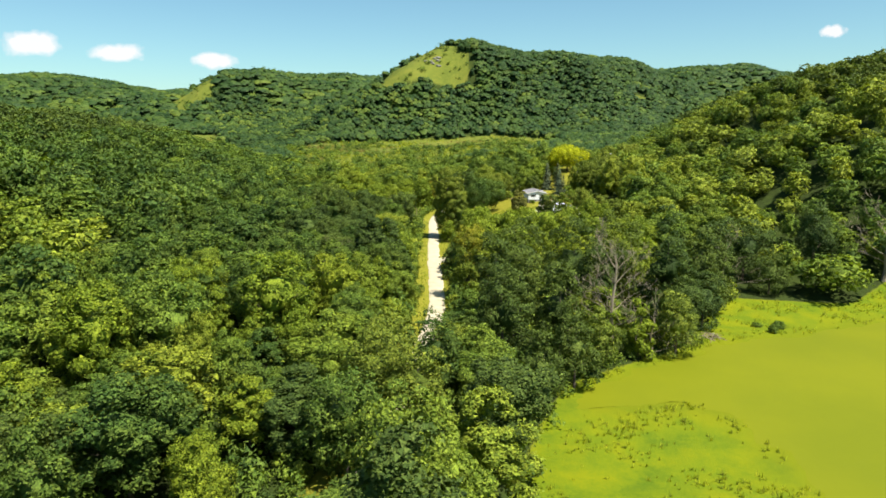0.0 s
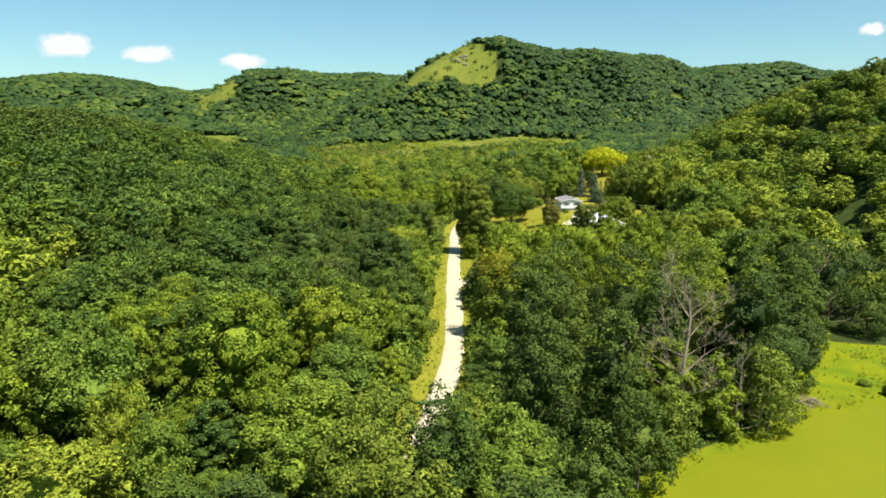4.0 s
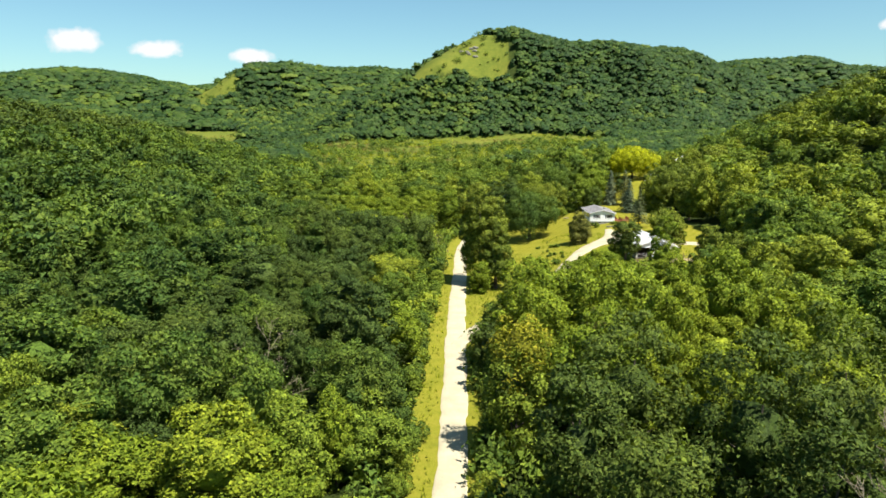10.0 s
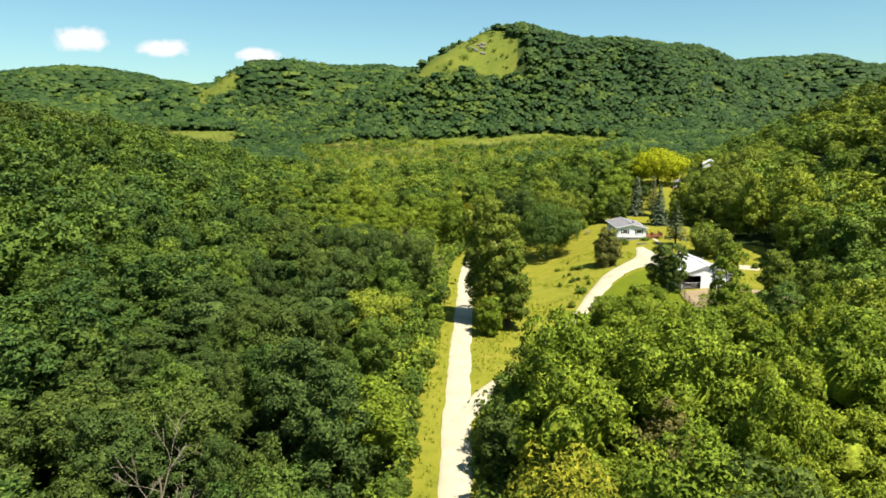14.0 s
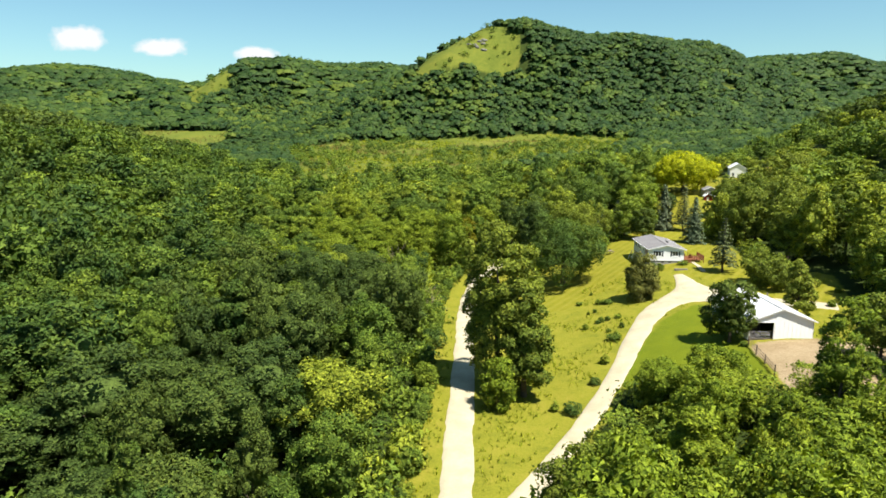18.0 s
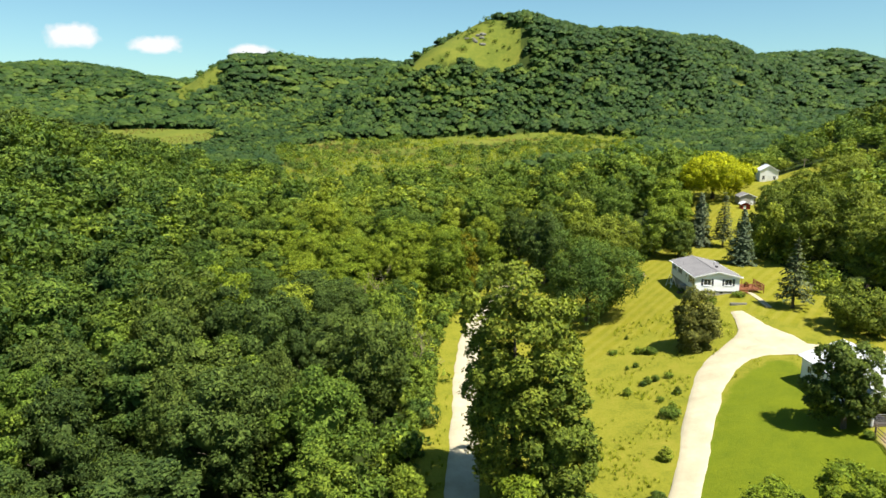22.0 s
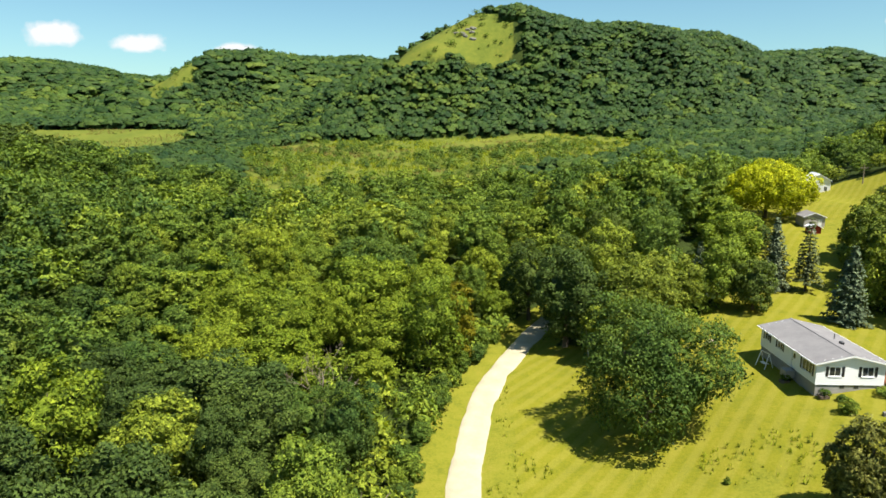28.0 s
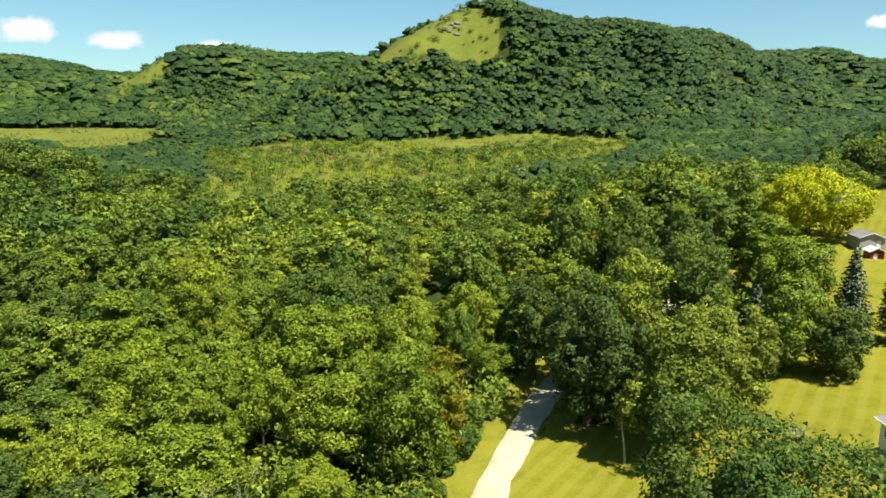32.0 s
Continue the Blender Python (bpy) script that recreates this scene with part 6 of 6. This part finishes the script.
def build_fence():
    for pts in (((36.6, 217.2), (36.3, 213.6), (36.0, 210.0), (35.8, 206.5)), ((47.3, 217.6), (47.8, 215.2))):
        f = thing("fence", Matrix.Translation((*pts[0], ground_at(*pts[0]))), "weathered wooden fence of posts and rails by the dirt yard", "fence", "yard fences")
        z = ground_at(*pts[0])
        last = None
        for p in pts:
            q = Vector((p[0] - pts[0][0], p[1] - pts[0][1], ground_at(*p) - z))
            bm = bmesh.new()
            tube(bm, [q + Vector((0, 0, -0.4)), q + Vector((0.02, 0, 0.6)), q + Vector((0.04, 0.02, 1.35))], [0.10, 0.09, 0.08], 7)
            part("post", bm, OLDWOOD, f)
            if last is not None:
                for h in (0.45, 0.8, 1.15):
                    bm = bmesh.new()
                    tube(bm, [last + Vector((0, 0, h)), (last + q) / 2 + Vector((0.05, 0, h - 0.05)), q + Vector((0, 0, h))], [0.05, 0.05, 0.045], 5)
                    part("rail", bm, OLDWOOD, f)
            last = q


def small_gabled(name, x, y, turn, W, L, H, RISE, siding, roofing, label, doors):
    z = ground_at(x, y) - 0.1
    s = thing(name, Matrix.LocRotScale((x, y, z), Euler((0, 0, radians(turn))), None), label, "shed" if name != "farmhouse" else "house")
    for i, (wd, op, m) in enumerate([(W, doors, SOUTH), (L, [], west(L)), (W, [], Matrix.Translation((W, L, 0)) @ Matrix.Rotation(math.pi, 4, "Z")), (L, [], Matrix.Translation((W, 0, 0)) @ Matrix.Rotation(math.pi / 2, 4, "Z"))]):
        wall("wall", s, wd, H, 0.12, op, siding, m)
        for o in op:
            if o[2] > 0.2:
                window(s, *o, m, False)
            else:
                bm = box(o[0] + 0.02, o[1] - 0.02, 0.03, 0.08, o[2] + 0.02, o[3] - 0.02, 0.008)
                d = part("door", bm, TRIM, s, "pale panelled door")
                for k in range(3):
                    zz = o[2] + 0.15 + k * (o[3] - o[2] - 0.2) / 3
                    part("door_panel", box(o[0] + 0.15, o[1] - 0.15, 0.012, 0.028, zz, zz + (o[3] - o[2]) / 3 - 0.18, 0.006), TRIM, d)
    for yy in (0.0, L - 0.12):
        gable("gable", s, W, RISE, 0.12, siding, Matrix.Translation((0, yy, H)))
    o = 0.3
    drop = RISE * o / (W / 2)
    for x0 in (-o, W + o):
        roof_slope("roof", s, x0, W / 2, -o, L + o, H - drop, H + RISE, 0.1, roofing, Matrix.Identity(4))
        roof_slope("barge_board", s, x0, W / 2, -o - 0.025, -o - 0.003, H - drop - 0.05, H + RISE - 0.05, 0.15, TRIM, Matrix.Identity(4))
    return s


def build_pole(x, y, h, label, arm=True):
    p = thing("utility_pole", Matrix.Translation((x, y, ground_at(x, y))), label, "pole")
    bm = bmesh.new()
    tube(bm, [(0, 0, -0.5), (0, 0, h * 0.5), (0.02, 0, h)], [0.16, 0.14, 0.11], 8)
    part("shaft", bm, DEADWOOD, p)
    if arm:
        part("crossarm", box(-1.1, 1.1, -0.06, 0.06, h - 0.9, h - 0.75, 0.01), DEADWOOD, p)
        for x0 in (-1.0, -0.4, 0.4, 1.0):
            bm = bmesh.new()
            bmesh.ops.create_cone(bm, cap_ends=True, segments=8, radius1=0.05, radius2=0.03, depth=0.2, matrix=Matrix.Translation((x0, 0, h - 0.65)))
            part("insulator", bm, GLASS, p)


def build_cart():
    c = thing("utility_cart", Matrix.LocRotScale((47.4, 330.8, ground_at(47.4, 330.8)), Euler((0, 0, radians(80))), None), "small dark utility cart parked on the lawn", "vehicle")
    body = bmesh.new()
    slab(body, -1.0, 1.0, -0.55, 0.55, 0.35, 0.6, 0.06)
    slab(body, -1.0, -0.15, -0.58, 0.58, 0.6, 0.95, 0.04)
    slab(body, 0.55, 1.05, -0.5, 0.5, 0.55, 0.85, 0.10)
    part("body", body, DARKBODY, c)
    part("seat", box(-0.1, 0.35, -0.45, 0.45, 0.6, 0.78, 0.05), RUBBER, c)
    part("backrest", box(-0.16, -0.06, -0.45, 0.45, 0.75, 1.15, 0.04), RUBBER, c)
    for x in (-0.7, 0.72):
        for y in (-0.58, 0.58):
            bm = bmesh.new()
            bmesh.ops.create_cone(bm, cap_ends=True, segments=18, radius1=0.32, radius2=0.32, depth=0.24, matrix=Matrix.Translation((x, y, 0.32)) @ Matrix.Rotation(math.pi / 2, 4, "X"))
            bmesh.ops.bevel(bm, geom=[e for e in bm.edges if len(e.link_faces) == 2 and any(len(f.verts) > 4 for f in e.link_faces)], offset=0.05, segments=2, affect="EDGES")
            w = part("wheel", bm, RUBBER, c)
            bm = bmesh.new()
            bmesh.ops.create_cone(bm, cap_ends=True, segments=14, radius1=0.16, radius2=0.16, depth=0.26, matrix=Matrix.Translation((x, y, 0.32)) @ Matrix.Rotation(math.pi / 2, 4, "X"))
            part("rim", bm, STEEL, w)
    bm = bmesh.new()
    tube(bm, [(0.6, 0.2, 0.8), (0.4, 0.2, 1.05)], [0.02, 0.02], 6)
    part("steering_column", bm, STEEL, c)


def build_garden_things():
    z = ground_at(33.0, 275.5)
    s = thing("swing_stand", Matrix.LocRotScale((32.9, 275.6, z), Euler((0, 0, 0.3)), None), "white A-shaped swing stand beside the house", "swing")
    for y in (-0.8, 0.8):
        for x in (-0.6, 0.6):
            bm = bmesh.new()
            tube(bm, [(x, y, 0), (0, y * 0.8, 1.9)], [0.05, 0.05], 7)
            part("leg", bm, TRIM, s)
    bm = bmesh.new()
    tube(bm, [(0, -0.8, 1.88), (0, 0.8, 1.88)], [0.05, 0.05], 7)
    part("crossbar", bm, TRIM, s)
    part("seat", box(-0.25, 0.25, -0.5, 0.5, 0.5, 0.55, 0.01), TRIM, s)
    for y in (-0.45, 0.45):
        bm = bmesh.new()
        tube(bm, [(0, y, 0.55), (0, y * 0.9, 1.86)], [0.012, 0.012], 5)
        part("chain", bm, STEEL, s)
    for px, py, lab in ((33.1, 270.6, "wooden planter of bushy greenery by the house wall"), (34.9, 265.5, "grey stone planter with low plants by the house corner")):
        z = ground_at(px, py)
        p = thing("planter", Matrix.Translation((px, py, z)), lab, "planter")
        bm = box(-0.5, 0.5, -0.35, 0.35, -0.05, 0.3, 0.03)
        part("trough", bm, OLDWOOD, p)
        put("plant", leafy("plant", broad_crown(620, 0.6, 1.0, 0.2, 8, 240, 0.2), LEAF), p)
    z = ground_at(48.0, 265.0)
    y0 = thing("garden_slide", Matrix.LocRotScale((48.6, 265.4, z), Euler((0, 0, 0.5)), None), "small yellow plastic garden slide lying on the lawn", "toy slide")
    bm = bmesh.new()
    slab(bm, -1.0, 1.0, -0.35, 0.35, 0.0, 0.12, 0.05)
    slab(bm, -1.0, 1.0, -0.42, -0.33, 0.05, 0.3, 0.04)
    slab(bm, -1.0, 1.0, 0.33, 0.42, 0.05, 0.3, 0.04)
    part("chute", bm, YELLOWPLASTIC, y0)
    part("step", box(0.9, 1.4, -0.3, 0.3, 0.0, 0.45, 0.05), YELLOWPLASTIC, y0)
    z = ground_at(30.5, 284.0)
    t = thing("picnic_table", Matrix.LocRotScale((29.5, 284.5, z), Euler((0, 0, 0.9)), None), "pale weathered picnic table under the trees", "table")
    for i in range(5):
        part("board", box(-0.9, 0.9, -0.38 + i * 0.155, -0.24 + i * 0.155, 0.72, 0.76, 0.005), DEADWOOD, t)
    for y in (-0.75, 0.55):
        part("bench", box(-0.9, 0.9, y, y + 0.22, 0.42, 0.46, 0.005), DEADWOOD, t)
    for x in (-0.65, 0.6):
        part("leg", box(x, x + 0.06, -0.7, 0.7, 0.36, 0.42, 0.005), DEADWOOD, t)
        for y in (-0.5, 0.44):
            part("leg", box(x, x + 0.06, y, y + 0.08, -0.05, 0.72, 0.005), DEADWOOD, t)
    for px, py in ((46.6, 334.5), (46.9, 336.8), (53.2, 338.5)):
        q = thing("fence_post", Matrix.Translation((px, py, ground_at(px, py))), "short weathered wooden post on the lawn", "post", "lawn posts")
        bm = bmesh.new()
        tube(bm, [(0, 0, -0.3), (0, 0, 0.7), (0.03, 0, 1.2)], [0.09, 0.085, 0.08], 7)
        part("shaft", bm, OLDWOOD, q)


def build_outcrop():
    """Ledges of limestone showing on the bare slope."""
    rng = np.random.default_rng(9)
    for i in range(11):
        x0, y0 = -11 + rng.uniform(-9, 9), 806 + rng.uniform(-8, 8)
        bm = bmesh.new()
        bmesh.ops.create_icosphere(bm, subdivisions=2, radius=1.0)
        for v in bm.verts:
            v.co *= 1 + 0.35 * noise.noise(v.co * 1.7 + Vector((i * 7, 0, 0)))
            v.co.x *= 2.6
            v.co.z *= 1.3
        ob = tagged(part("boulder", bm, ROCK), "grey weathered limestone ledge on the bare hillside", "rock", "hillside outcrop")
        ob.location = (x0, y0, ground_at(x0, y0) + 0.3)
        ob.rotation_euler = (0, 0, rng.uniform(-0.4, 0.4))


def brush_pile(x, y):
    rng = random.Random(12)
    b = thing("brush_pile", Matrix.Translation((x, y, ground_at(x, y))), "pile of pale dead branches at the water's edge", "brush")
    for i in range(26):
        a, r = rng.uniform(0, 6.28), rng.uniform(0.2, 1.6)
        c = Vector((r * math.cos(a), r * math.sin(a), rng.uniform(0.05, 0.7)))
        d = Vector((rng.uniform(-1, 1), rng.uniform(-1, 1), rng.uniform(-0.2, 0.3))) * 1.5
        bm = bmesh.new()
        tube(bm, [c - d, c + Vector((0, 0, 0.1)), c + d], [0.06, 0.05, 0.02], 5)
        part("branch", bm, DEADWOOD, b)


build_house()
build_deck()
build_path()
build_barn()
build_fence()
small_gabled("shed", 69.6, 344.6, -7, 4.3, 5.2, 2.5, 0.85, BEIGE, SHINGLE, "beige gabled shed with a grey roof", [(2.9, 3.7, 0.0, 2.0)])
small_gabled("shed", 67.9, 338.4, -7, 2.3, 2.4, 1.5, 0.6, REDPAINT, METALROOF, "small red painted garden shed", [(0.6, 1.3, 0.0, 1.1)])
small_gabled("farmhouse", 96.5, 399.5, -15, 6.0, 11.0, 4.2, 1.8, SIDING, METALROOF, "white farmhouse with a pale roof beyond the yellow tree", [(0.8, 1.7, 1.0, 2.4), (4.3, 5.2, 1.0, 2.4), (2.6, 3.5, 0.0, 2.1)])
build_pole(108.0, 392.0, 5.4, "bare wooden utility pole with a crossarm")
build_pole(45.2, 233.0, 3.2, "short wooden yard post near the barn", False)
build_cart()
build_garden_things()
build_outcrop()
brush_pile(45.6, 109.4)


# ---- clouds, as a far backdrop of flat sheets that give off their own white ----
def cloud_material(seed):
    m = Mat("thin white cloud", 1.0, 0.0)
    tc = m.t.nodes.new("ShaderNodeTexCoord")
    mp = m.n("ShaderNodeMapping", Location=(-1.0, -1.0, 0), Scale=(2, 2, 0))
    m.link(tc.outputs["UV"], mp.inputs["Vector"])
    grad = m.t.nodes.new("ShaderNodeTexGradient")
    grad.gradient_type = "SPHERICAL"
    m.link(mp.outputs["Vector"], grad.inputs["Vector"])
    nz = m.n("ShaderNodeTexNoise", Scale=2.2, Detail=4.0, Roughness=0.5)
    off = m.n("ShaderNodeMapping", Location=(seed, seed * 2, 0), Scale=(2.2, 1.0, 1))
    m.link(tc.outputs["UV"], off.inputs["Vector"])
    m.link(off.outputs["Vector"], nz.inputs["Vector"])
    f = m.math("ADD", m.math("MULTIPLY", grad.outputs["Fac"], 1.9), m.math("MULTIPLY", m.math("SUBTRACT", nz.outputs["Fac"], 0.60), 1.5))
    alpha = m.span(f, 0.22, 0.85, 0.0, 0.85)
    # emission stands in for sunlight on the cloud
    glow = m.n("ShaderNodeEmission", Color=(1.0, 0.97, 0.97, 1), Strength=CLOUD)
    clear = m.t.nodes.new("ShaderNodeBsdfTransparent")
    both = m.t.nodes.new("ShaderNodeMixShader")
    m.link(alpha, both.inputs[0])
    m.link(clear.outputs[0], both.inputs[1])
    m.link(glow.outputs[0], both.inputs[2])
    m.link(both.outputs[0], m.t.nodes["Material Output"].inputs["Surface"])
    return m.m


CLOUD = 0.5
for i, (x, z, w, h) in enumerate(((-2385, 523, 500, 200), (-1890, 470, 450, 140), (-1330, 425, 360, 130), (2250, 590, 220, 100), (-470, 810, 400, 90))):
    y = 4000
    me = bpy.data.meshes.new("cloud")
    me.from_pydata([(x - w / 2, y, z - h / 2), (x + w / 2, y, z - h / 2), (x + w / 2, y, z + h / 2), (x - w / 2, y, z + h / 2)], [], [(0, 1, 2, 3)])
    me.uv_layers.new(name="UVMap").data.foreach_set("uv", [0, 0, 1, 0, 1, 1, 0, 1])
    me.materials.append(cloud_material(3.7 * i + 1))
    tagged(put("cloud", me), "small white fair-weather cloud in the blue sky", "cloud", kind="structure")
